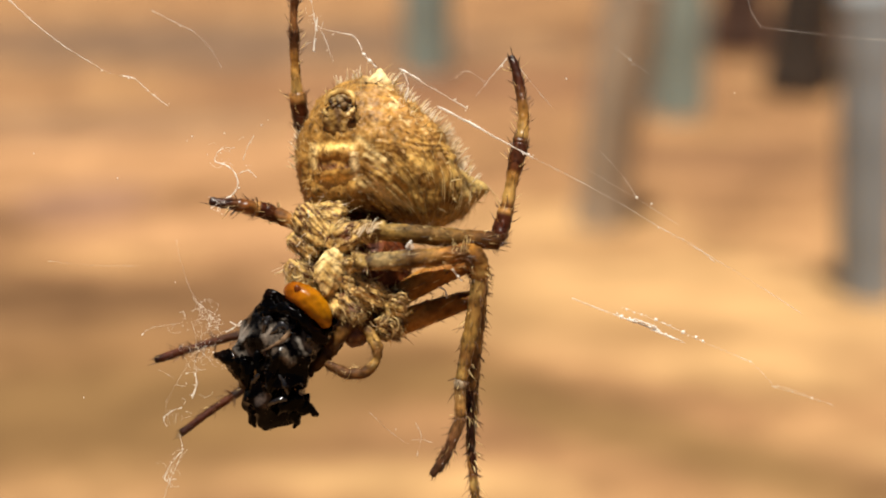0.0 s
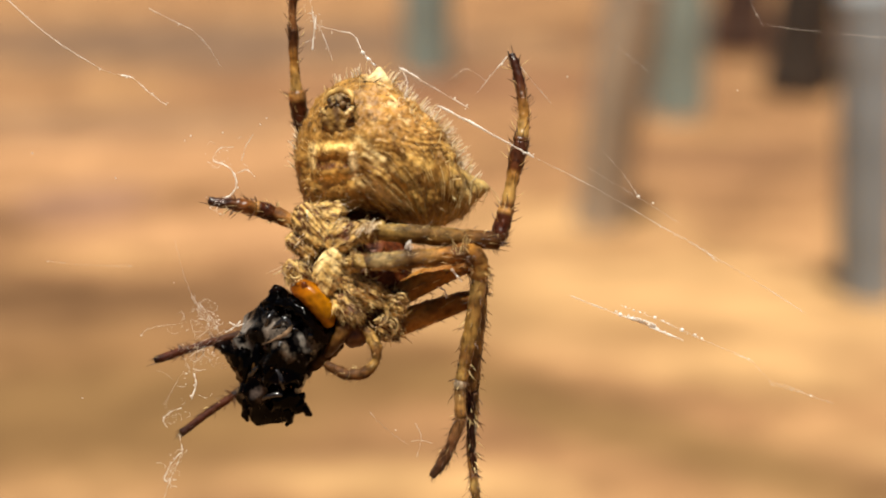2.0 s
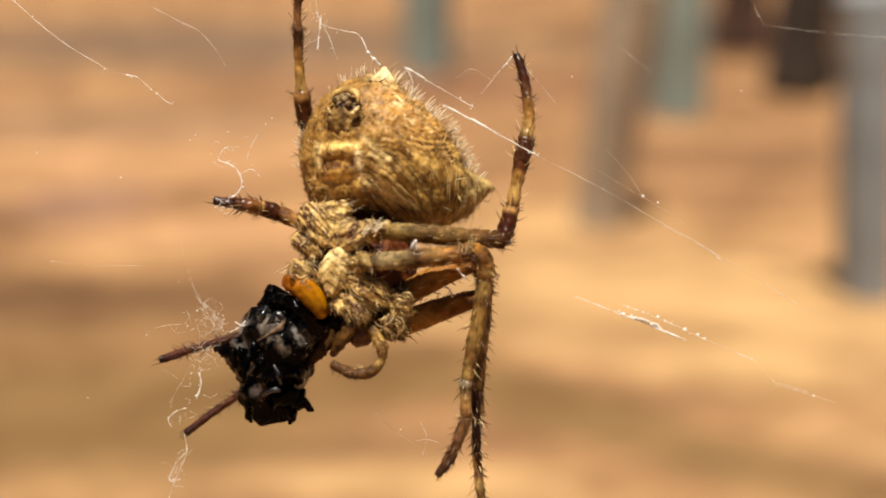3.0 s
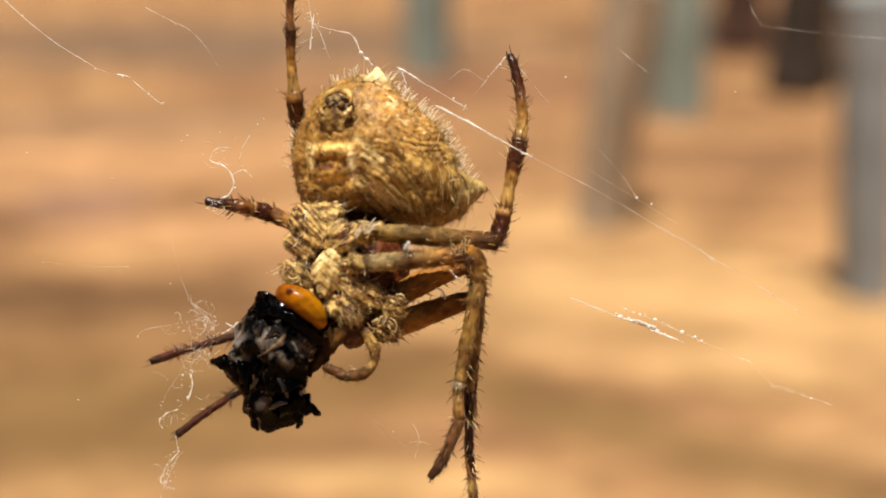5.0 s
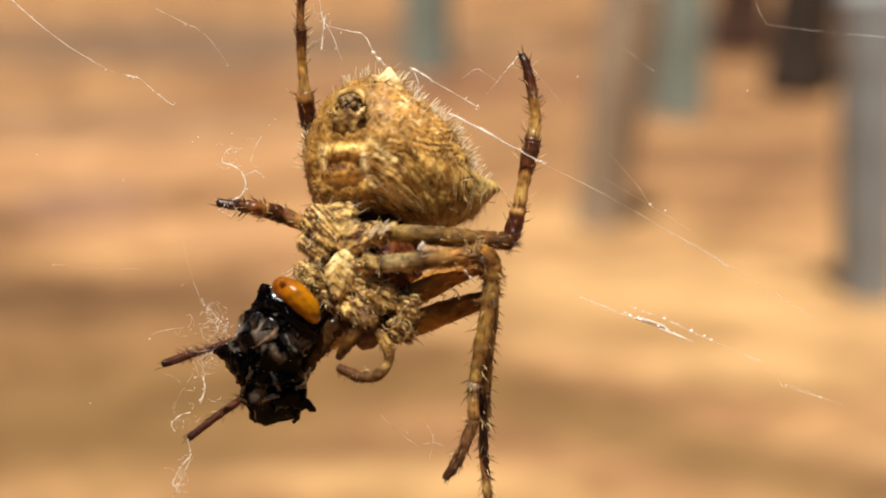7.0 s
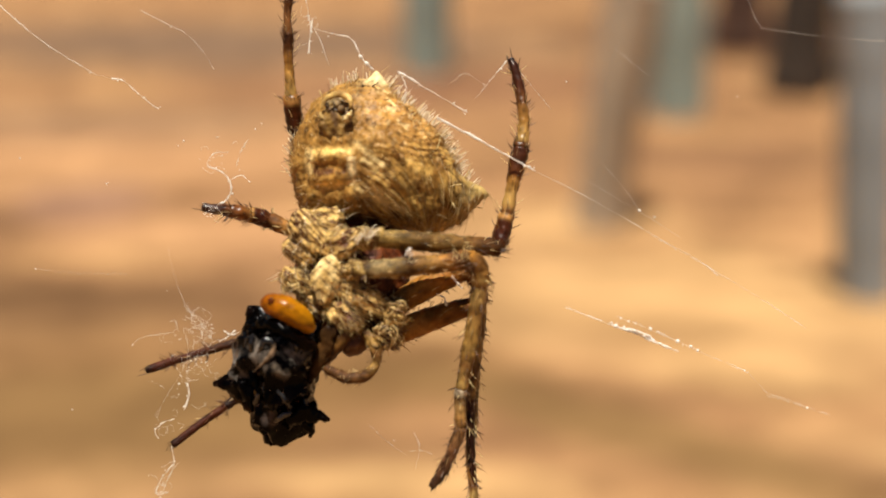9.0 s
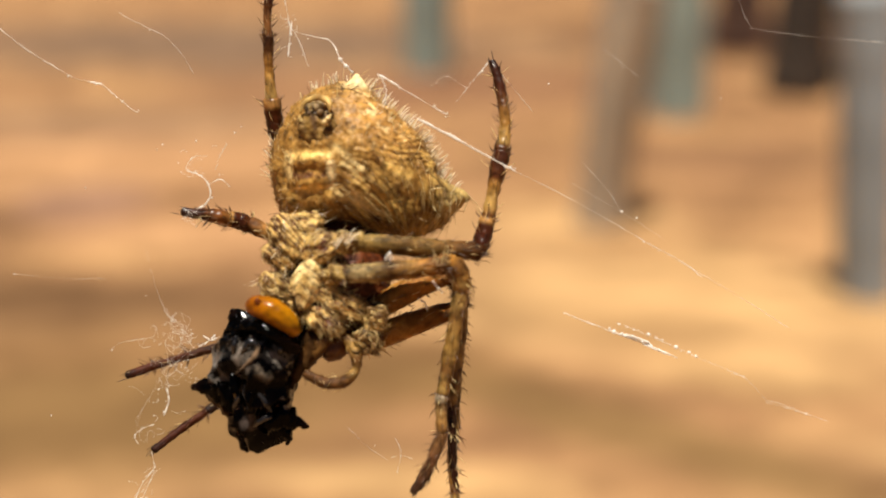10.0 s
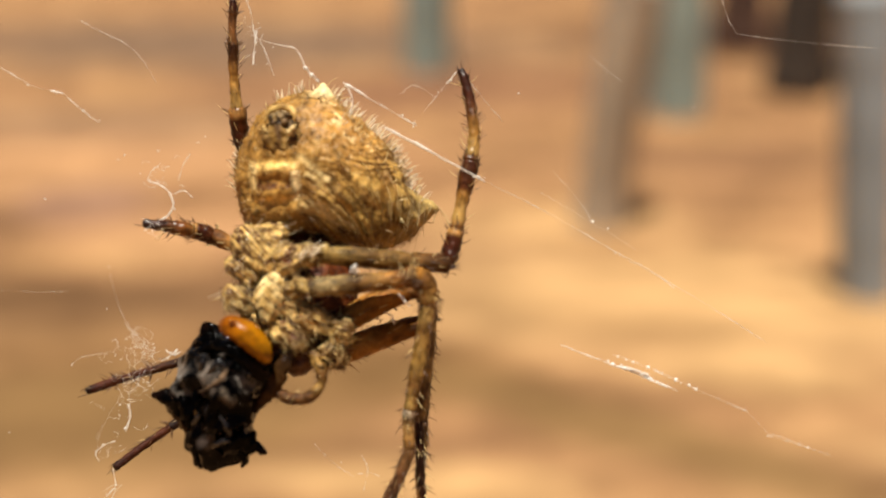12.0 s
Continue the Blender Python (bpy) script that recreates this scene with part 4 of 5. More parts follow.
    build_leg(spider, "dark fore leg pointing down past the catch", ((600, 570, -1.6, 16), (580, 590, -2.8, 18), (566, 602, -3.4, 16)), [
        ("femur", ((570, 600, -3.2, 16), (520, 636, -5.4, 15), (465, 668, -5.6, 12)), UMBER),
        ("tibia", ((468, 667, -5.6, 11), (440, 684, -5.0, 10), (412, 701, -4.4, 9)), UMBER),
        ("tarsus", ((414, 700, -4.4, 8), (370, 730, -3.6, 8), (322, 766, -2.8, 7.5)), bands((0, (0.07, 0.02, 0.007)), (0.6, (0.065, 0.016, 0.006)), (1, (0.014, 0.005, 0.003))))], 18)


def build_spider():
    spider = tagged(new("spider"), "golden-brown hairy orb-weaver hanging head down in its web, feeding", "spider")
    build_abdomen(spider)
    palp = build_trunk(spider)
    build_legs(spider)
    return spider, palp


# ---- the catch: a dark, chewed beetle ----
CATCH = spot(500, 640, 1.0)
CATCH_RIM = ((-180, 92), (-153, 88), (-127, 104), (-112, 120), (-92, 116), (-73, 92), (-58, 60), (-45, 46), (-14, 52), (8, 74), (22, 94), (38, 100), (60, 96), (82, 104), (104, 120),
             (127, 100), (156, 86), (180, 92))


def catch_rim(deg):
    for (a, ra), (b, rb) in zip(CATCH_RIM, CATCH_RIM[1:]):
        if a <= deg <= b:
            t = (deg - a) / (b - a)
            return ra + (rb - ra) * t * t * (3 - 2 * t)
    return 90


def build_catch():
    catch = tagged(new("chewed_beetle"), "black crumpled chewed beetle with an amber shell, held in the jaws", "prey")

    def husk_tone(co, n):
        m = noise.fractal(co * 900, 0.8, 2, 4)
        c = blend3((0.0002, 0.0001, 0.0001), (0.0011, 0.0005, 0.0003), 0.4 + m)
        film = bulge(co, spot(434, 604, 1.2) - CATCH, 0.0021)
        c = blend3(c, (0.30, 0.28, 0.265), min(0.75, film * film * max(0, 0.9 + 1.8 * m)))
        # sheen of the crumpled skin, painted as grey patches, each with its own ragged edge
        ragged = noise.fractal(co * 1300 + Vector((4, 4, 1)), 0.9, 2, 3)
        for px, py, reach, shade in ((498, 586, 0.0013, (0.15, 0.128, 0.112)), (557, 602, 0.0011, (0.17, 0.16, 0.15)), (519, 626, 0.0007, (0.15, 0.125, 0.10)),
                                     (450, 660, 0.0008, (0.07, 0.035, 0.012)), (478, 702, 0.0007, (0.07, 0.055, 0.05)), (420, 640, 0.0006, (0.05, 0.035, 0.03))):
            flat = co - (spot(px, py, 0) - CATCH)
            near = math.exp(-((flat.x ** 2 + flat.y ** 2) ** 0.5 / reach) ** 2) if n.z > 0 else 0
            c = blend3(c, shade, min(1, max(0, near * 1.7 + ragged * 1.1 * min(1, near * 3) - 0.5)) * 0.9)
        # more sheen on the upper front, painted as grey streaks
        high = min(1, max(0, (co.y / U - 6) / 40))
        sheen = max(0, noise.fractal(co * 1000 + Vector((2, 9, 4)), 0.7, 2, 3) - 0.2) * 4
        return blend3(c, (0.02, 0.017, 0.016), min(0.3, sheen * high))

    bm = bmesh.new()
    layer = bm.verts.layers.float_color.new("tone")
    mid = spot(505, 638, 0.6) - CATCH
    for v in bmesh.ops.create_icosphere(bm, subdivisions=7, radius=1)["verts"]:
        n = v.co.copy()
        flat = math.hypot(n.x, n.y)
        r = 88 + (catch_rim(math.degrees(math.atan2(n.y, n.x))) - 88) * flat * flat
        co = mid + Vector((n.x * r * U, n.y * r * U, n.z * 0.0040))
        a, b = noise.noise(co * 225 + Vector((5, 1, 2))), noise.noise(co * 460 + Vector((1, 7, 3)))
        fold = 0.0019 * (0.22 - abs(a) * 1.9) + 0.0005 * (0.2 - abs(b) * 1.7)
        co += n * (fold + 0.00003 * noise.fractal(co * 1300, 0.9, 2, 3))
        v.co = co
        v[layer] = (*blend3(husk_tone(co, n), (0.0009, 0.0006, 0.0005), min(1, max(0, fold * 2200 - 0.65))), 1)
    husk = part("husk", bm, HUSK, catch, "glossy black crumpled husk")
    # broken corners and spurs
    for name, label, pts in (("spur", "blunt dark spur", ((458, 648, 1.4, 44), (430, 642, 1.3, 30), (402, 634, 1.1, 15), (380, 629, 1.0, 6))),
                             ("spur", "hooked dark spur", ((506, 702, 1.6, 34), (528, 713, 1.6, 23), (548, 725, 1.5, 12), (563, 735, 1.5, 4))),
                             ("spur", "ragged dark shard", ((485, 552, 1.0, 32), (480, 532, 1.0, 20), (474, 514, 1.0, 6))),
                             ("spur", "dark torn lip over the amber shell", ((484, 549, 3.2, 9), (509, 547, 4.2, 10), (531, 560, 4.7, 11), (552, 583, 4.6, 12), (575, 605, 3.8, 10))),
                             ("spur", "ragged dark shard", ((570, 590, 1.8, 18), (584, 578, 1.8, 11), (594, 566, 1.8, 5))),
                             ("spur", "ragged dark shard", ((455, 725, 0.8, 20), (448, 745, 0.8, 10), (452, 755, 0.8, 5))),
                             ("spur", "ragged dark shard", ((520, 730, 0.8, 18), (524, 748, 0.8, 8), (520, 757, 0.8, 3)))):
        bm = limb(pts, lambda s: blend3((0.0006, 0.0004, 0.0003), (0.010, 0.004, 0.002), max(0, s - 0.6) * 1.8), 16, 7, 0.7)
        bmesh.ops.translate(bm, verts=bm.verts, vec=-CATCH)
        part(name, bm, HUSK, catch, label)
    rng = random.Random(21)
    # torn skin on the front
    for tone, pts in (((0.19, 0.13, 0.085), ((462, 623, 4.2, 1.5), (478, 615, 4.6, 2), (496, 604, 4.8, 3), (508, 594, 4.8, 3), (514, 582, 4.7, 1.5))),
                      ((0.045, 0.012, 0.005), ((468, 628, 3.6, 5), (488, 620, 4.0, 8), (508, 608, 4.1, 8), (520, 592, 3.9, 4))),
                      ((0.05, 0.024, 0.008), ((612, 574, 2.2, 8), (594, 604, 2.6, 12), (574, 632, 2.6, 12), (546, 662, 2.2, 6))),
                      ((0.05, 0.028, 0.012), ((402, 640, 1.6, 4), (420, 664, 2.0, 7), (436, 690, 2.0, 6), (444, 708, 1.8, 3)))):
        row = curve_through(pts, 9)
        bm = bmesh.new()
        layer = bm.verts.layers.float_color.new("tone")
        sweep(bm, [spot(*p[:3]) - CATCH for p in row], [max(p[3], 1) * U for p in row], 12,
              lambda s, c=tone: blend3((0.008, 0.005, 0.004), c, math.sin(math.pi * s) * 1.2), layer, 0.9, 0.5)
        part("torn_skin", bm, HUSK, catch, "thin torn edge of skin")
    # glossy ridges and drops, added where the husk glints in the sun
    for k, pts in enumerate((((480, 606, 3.9, 3), (486, 587, 4.3, 5), (498, 575, 4.5, 5), (509, 581, 4.5, 4), (503, 596, 4.4, 2)),
                             ((540, 608, 3.8, 3), (550, 598, 4.1, 5), (562, 598, 4.0, 5), (576, 605, 3.6, 3)),
                             ((508, 636, 4.1, 3), (519, 627, 4.3, 5), (529, 621, 4.1, 3)),
                             ((466, 596, 3.6, 3), (470, 576, 3.9, 4), (478, 560, 3.7, 3)),
                             ((474, 718, 3.4, 3), (489, 709, 3.8, 5), (508, 706, 3.7, 3)),
                             ((494, 664, 4.2, 2), (504, 680, 4.3, 4), (509, 698, 4.1, 2)),
                             ((446, 690, 2.6, 3), (451, 674, 3.1, 5), (460, 662, 3.4, 3)))):
        row = curve_through(pts, 9)
        bm = bmesh.new()
        layer = bm.verts.layers.float_color.new("tone")
        sweep(bm, [spot(*p[:3]) - CATCH for p in row], [max(p[3], 1) * U for p in row], 12, lambda s: (0.009, 0.0075, 0.007), layer, 0.8, 0.6)
        part("glint_ridge", bm, WET, catch, "glossy ridge added for a glint on the husk" if k == 0 else "")
    tree = mathutils.kdtree.KDTree(len(husk.data.vertices))
    for v in husk.data.vertices:
        tree.insert(v.co, v.index)
    tree.balance()
    bm = bmesh.new()
    layer = bm.verts.layers.float_color.new("tone")
    for _ in range(34):
        px, py = rng.choice(((480, 545), (470, 580), (500, 590), (555, 600), (455, 650), (495, 690), (490, 710), (470, 530)))
        at = husk.data.vertices[tree.find(spot(px + rng.gauss(0, 16), py + rng.gauss(0, 12), 4.5) - CATCH)[1]].co
        size = rng.uniform(0.8, 2.6) * U
        lump(bm, at, (size, size * rng.uniform(0.6, 1.5), size), rng.uniform(0, 180), 2, tone=lambda c, n: (0.008, 0.006, 0.005), layer=layer)
    part("glint_drops", bm, WET, catch, "tiny glossy drops added for the husk's glints", "stuff")
    row = ((513, 514, 3.6, 15), (524, 517, 4.1, 21), (548, 531, 4.4, 24), (568, 554, 4.3, 21), (578, 574, 3.9, 12))
    bm = limb(row, bands((0, (0.20, 0.042, 0.002)), (0.3, (0.25, 0.080, 0.002)), (0.65, (0.31, 0.128, 0.002)), (1, (0.40, 0.19, 0.006))), 24, 10, 0.07, 0.2)
    bmesh.ops.translate(bm, verts=bm.verts, vec=-CATCH)
    shell = part("amber_shell", bm, AMBER, catch, "smooth glossy amber shell")
    bm = bmesh.new()
    layer = bm.verts.layers.float_color.new("tone")
    lump(bm, spot(527, 512, 5.1) - CATCH, (6 * U, 8 * U, 3 * U), 20, 2, tone=lambda c, n: (0.10, 0.025, 0.004), layer=layer)
    part("dark_spot", bm, AMBER, shell, "dark dimple in the amber shell")
    st = Strands()
    for co, n in scatter(husk, 260, rng):
        st.add(co, n + Vector([rng.gauss(0, 0.5) for _ in range(3)]), rng.uniform(0.0002, 0.0006), 0.000014)
    st.done("bristle_coat", DARK_HAIR, husk)
    return catch


# ---- silk ----
def thread(web, pts, r=0.7, beads=0, seed=0, wander=0.7, name="silk_thread"):
    """One line of silk along pts (x, y, w); r in U."""
    rng = random.Random(seed * 7 + len(pts))
    row = curve_through(pts, 14)
    cs = [spot(p[0] + rng.gauss(0, wander * 0.3), p[1] + rng.gauss(0, wander * 0.3), p[2]) for p in row]
    bm = bmesh.new()
    sweep(bm, cs, [r * U * (0.3 + 1.1 * max(0, noise.noise(Vector((seed * 3.7, k * 0.15, 0))) + 0.35)) for k in range(len(cs))], 5)
    for _ in range((beads + 1) // 2):
        at = rng.choice(cs) + Vector((rng.gauss(0, 2) * U, rng.gauss(0, 2) * U, 0))
        lump(bm, at, (rng.uniform(1.1, 2.4) * U * r ** 0.5,) * 3, 0, 1)
    return part(name, bm, SILK, web)


def tangle(web, x, y, w, spread, lines, seed, r=0.6, glints=8):
    """A wad of loose, tightly curled silk; its glints are added as small white lumps."""
    rng = random.Random(seed)
    bm = bmesh.new()
    for _ in range(lines):
        px, py = x + rng.gauss(0, spread[0]), y + rng.gauss(0, spread[1])
        ang, turn = rng.uniform(0, 6.283), rng.choice((-1, 1)) * rng.uniform(0.05, 0.5)
        cs = []
        pw = w + rng.gauss(0, 0.5)
        for _ in range(rng.randrange(5, 13)):
            cs.append(spot(px, py, pw))
            px, py = px + math.cos(ang) * 3, py + math.sin(ang) * 3
            ang += turn + rng.gauss(0, 0.35)
        sweep(bm, cs, [r * U * rng.uniform(0.2, 0.9) for _ in cs], 4)
    for _ in range(glints):
        size = rng.uniform(0.5, 1.1) * U
        lump(bm, spot(x + rng.gauss(0, spread[0]), y + rng.gauss(0, spread[1]), w + rng.gauss(0, 0.4)), (size * rng.uniform(1, 2.6), size, size), rng.uniform(0, 180), 1)
    return part("loose_silk", bm, SILK, web)


def build_web():
    web = tagged(new("spider_web"), "torn white silk web with sticky beads and loose tangles", "spider web")
    thread(web, ((-30, -40, 0), (10, -6, 0), (60, 40, 0), (120, 86, 0), (188, 127, 0)), 0.75, 14, 1)
    thread(web, ((188, 127, 0), (205, 132, 0), (222, 135, 0)), 0.14, 0, 41)
    thread(web, ((218, 135, 0), (230, 137, 0), (240, 140, 0)), 1.2, 1, 42)
    thread(web, ((238, 139, 0), (262, 160, 0), (286, 180, 0), (298, 187, 0)), 0.65, 7, 43)
    thread(web, ((268, 18, -1), (310, 40, -1), (345, 58, -1), (372, 86, -1), (393, 120, -1)), 0.36, 3, 2)
    thread(web, ((642, 94, 2), (652, 106, 2), (666, 120, 1.8)), 2.6, 2, 3)
    thread(web, ((540, -30, 0), (552, 5, 0), (562, 45, 0), (600, 58, 0), (628, 66, 1), (645, 98, 2)), 0.7, 7, 4)
    thread(web, ((562, 30, 0), (558, 60, 0), (555, 92, 0)), 1.4, 3, 5)
    thread(web, ((562, 45, 0), (574, 66, 0), (590, 110, 0)), 0.6, 1, 6)
    thread(web, ((707, 122, 2), (724, 131, 2), (744, 143, 2)), 2.6, 2, 44)
    thread(web, ((730, 136, 2), (780, 165, 1.5), (830, 194, 1)), 0.8, 7, 7)
    thread(web, ((712, 124, 2), (722, 150, 2), (718, 182, 2)), 0.9, 2, 8)
    thread(web, ((897, 104, 0.6), (889, 114, 0.6), (879, 125, 0.6)), 1.3, 1, 45)
    thread(web, ((880, 124, 0.6), (862, 146, 0.6), (842, 170, 0.6)), 0.35, 2, 9)
    thread(web, ((905, 104, 0.6), (935, 140, 0), (975, 188, -1)), 0.4, 0, 10)
    thread(web, ((800, 142, 0), (826, 126, 0), (860, 146, 0)), 0.3, 2, 11)
    thread(web, ((312, 426, 0), (325, 480, 0), (345, 528, 0), (376, 562, 0)), 0.2, 1, 12)
    thread(web, ((250, 594, 0), (262, 583, 0), (285, 577, 0), (312, 574, 0)), 0.28, 2, 13)
    thread(web, ((396, 290, 1), (414, 304, 1), (421, 326, 1), (412, 345, 1), (398, 352, 1)), 1.6, 1, 14)
    thread(web, ((398, 292, 1), (380, 284, 1), (392, 264, 1), (415, 262, 1)), 0.8, 1, 15)
    thread(web, ((414, 312, 1), (438, 302, 1), (454, 314, 1)), 0.7, 0, 16)
    thread(web, ((430, 285, 1), (437, 262, 1), (450, 240, 1)), 0.5, 2, 17)
    thread(web, ((408, 570, 0.6), (420, 577, 0.6), (434, 572, 0.6)), 1.3, 1, 18)
    thread(web, ((400, 588, 0.4), (414, 580, 0.6), (428, 568, 0.6)), 0.9, 1, 32)
    thread(web, ((318, 768, -1.5), (322, 800, -1.5), (310, 830, -1.5), (294, 870, -1.5), (286, 905, -1.5)), 0.6, 3, 19)
    thread(web, ((320, 800, -1), (300, 826, -1), (292, 850, -1), (312, 848, -1)), 0.8, 3, 20)
    thread(web, ((296, 756, -1), (290, 742, -1), (304, 728, -1), (322, 722, -1)), 0.8, 2, 21)
    thread(web, ((345, 660, 0), (348, 680, 0), (340, 706, 0)), 1.2, 3, 22)
    thread(web, ((338, 566, 0), (345, 620, -0.5), (300, 700, -1), (292, 740, -1)), 0.16, 1, 23)
    thread(web, ((84, 462, 0), (160, 470, 0), (245, 471, 0)), 0.12, 1, 24)
    thread(web, ((718, 440, 5.4), (726, 427, 5.6), (732, 438, 5.4)), 2.2, 0, 25)
    thread(web, ((722, 440, 5.4), (727, 430, 5.6), (728, 442, 5.4)), 2.0, 0, 26)
    thread(web, ((800, 476, 5.0), (809, 488, 4.6), (817, 497, 4.2)), 1.8, 0, 27)
    thread(web, ((774, 507, 2.6), (787, 514, 2.6), (791, 529, 2.4)), 1.8, 0, 28)
    thread(web, ((735, 748, 1), (745, 772, 1), (738, 808, 1)), 0.3, 0, 29)
    thread(web, ((728, 780, 1), (746, 778, 1), (766, 784, 1)), 0.25, 0, 30)
    thread(web, ((655, 730, 0), (685, 760, 0), (722, 786, 0)), 0.2, 1, 31)
    tangle(web, 374, 573, 0, (13, 13), 40, 31, 0.24, 20)
    tangle(web, 384, 362, 1.2, (8, 5), 7, 38, 0.3)
    tangle(web, 352, 612, -1.2, (22, 7), 10, 39, 0.25)
    tangle(web, 362, 628, -0.5, (17, 12), 14, 32, 0.22, 12)
    tangle(web, 400, 268, 1, (24, 16), 6, 33, 0.28)
    tangle(web, 566, 50, 0, (10, 22), 6, 34, 0.32)
    tangle(web, 306, 838, -1.2, (8, 20), 8, 35, 0.32)
    tangle(web, 336, 676, -0.5, (12, 12), 7, 36, 0.3, 9)
    tangle(web, 348, 541, 0, (7, 5), 7, 46, 0.3, 5)
    tangle(web, 325, 578, 0, (8, 12), 4, 47, 0.22, 4)
    tangle(web, 310, 742, -1, (9, 10), 5, 48, 0.22, 3)
    tangle(web, 715, 165, 2.4, (14, 18), 6, 37, 0.5)
    rng = random.Random(40)
    for x, y in ((340, 242), (87, 463), (252, 593), (474, 212), (148, 704), (1002, 140), (60, 272), (1300, 165), (700, 760), (870, 518), (330, 250), (463, 222), (310, 500), (208, 316)):
        bm = bmesh.new()
        lump(bm, spot(x, y, rng.uniform(-1, 1)), (rng.uniform(0.9, 1.6) * U,) * 3, 0, 1)
        part("silk_bead", bm, SILK, web)
    return web


def build_stays():
    """Loose stay lines, farther from the lens, that sway less."""
    stays = tagged(new("stay_lines"), "faint white silk stay lines beyond the web", "spider web")
    for i, (pts, r, beads) in enumerate((
            (((1318, -20, -5), (1330, 20, -5), (1346, 48, -5)), 0.3, 1),
            (((1346, 48, -5), (1420, 58, -5), (1500, 66, -5), (1600, 74, -5)), 0.25, 2),
            (((1088, 84, -4), (1118, 108, -4), (1147, 131, -4)), 0.3, 1))):
        thread(stays, pts, r, beads, 60 + i)
    return stays


def build_drag_line():
    """The taut line that runs from the spinnerets' side to an anchor out of sight."""
    line = tagged(new("drag_line"), "taut bright white silk drag line beaded with dew-like drops", "spider web")
    lines = [
        (((774, 188, 2.9), (830, 217, 2.9), (890, 250, 2.9), (945, 281, 2.6)), 1.9, 5),
        (((776, 190, 2.6), (835, 221, 2.7), (900, 256, 2.6)), 1.2, 2),
        (((940, 278, 2.4), (1020, 318, 2), (1110, 368, 1.5), (1170, 404, 1), (1250, 450, 0.5), (1330, 498, 0), (1420, 556, -1)), 0.34, 8),
        (((1170, 404, 1), (1230, 436, 0.8), (1265, 464, 0.5)), 0.6, 3),
        (((1040, 300, 1), (1090, 330, 1), (1127, 352, 1), (1160, 372, 0.6), (1200, 398, 0)), 0.16, 2),
        (((1060, 265, 0), (1100, 310, 0), (1127, 350, 1)), 0.2, 0),
    ]
    for i, (pts, r, beads) in enumerate(lines):
        thread(line, pts, r, beads, 9 + i)
    for x, y, size in ((1127, 350, 2.6), (1153, 361, 1.8)):
        bm = bmesh.new()
        lump(bm, spot(x, y, 2.4), (size * U,) * 3, 0, 3)
        part("dew_drop", bm, SILK, line, "clear round drop")
    return line


def build_sticky_line():
    """The beaded catching line across the open side, moved apart from the web to carry its painted glint."""
    line = tagged(new("sticky_line"), "glinting beaded catching line of white silk", "spider web")
    lines = [
        (((1012, 528, 4), (1050, 543, 4), (1092, 559, 4)), 1.0, 2),
        (((1092, 559, 4), (1125, 571, 4), (1165, 587, 4), (1212, 607, 4)), 1.5, 3),
        # the glint, drawn as thicker stretches of white silk
        (((1112, 565, 4), (1135, 574, 4), (1168, 587, 4)), 3.6, 0),
        (((1122, 565, 4.2), (1142, 572, 4.2), (1162, 580, 4.2)), 2.4, 0),
        (((1150, 583, 4.1), (1172, 591, 4.1), (1200, 602, 4.1)), 2.4, 0),
        (((1100, 544, 4), (1135, 557, 4), (1172, 572, 4), (1215, 591, 4), (1255, 610, 4)), 0.35, 12),
        (((1255, 610, 4), (1290, 624, 4), (1330, 641, 4)), 0.22, 2),
        (((1298, 628, 4), (1312, 634, 4), (1324, 639, 4)), 0.45, 0),
        (((1330, 641, 4), (1352, 664, 4), (1372, 686, 4)), 0.15, 2),
        (((1366, 684, 4), (1400, 693, 4), (1437, 705, 4), (1476, 718, 4)), 0.4, 1),
        (((1372, 682, 4), (1395, 688, 4), (1425, 698, 4)), 0.3, 0),
    ]
    for i, (pts, r, beads) in enumerate(lines):
        thread(line, pts, r * 0.85, beads, 80 + i)
    for x, y, size in ((1100, 561, 3.6), (1109, 548, 1.8), (1123, 553, 1.6), (1135, 557, 1.8), (1161, 566, 3.0), (1176, 573, 1.6), (1209, 588, 3.4), (1232, 597, 2.6),
                       (1244, 604, 2.4), (1327, 640, 1.6), (1437, 705, 1.8), (1150, 579, 2.4), (1178, 592, 2.2)):
        bm = bmesh.new()
        lump(bm, spot(x, y, 4.2), (size * U,) * 3, 0, 2)
        part("glue_drop", bm, SILK, line, "tiny glinting drop of glue" if x == 1100 else "")
    return line


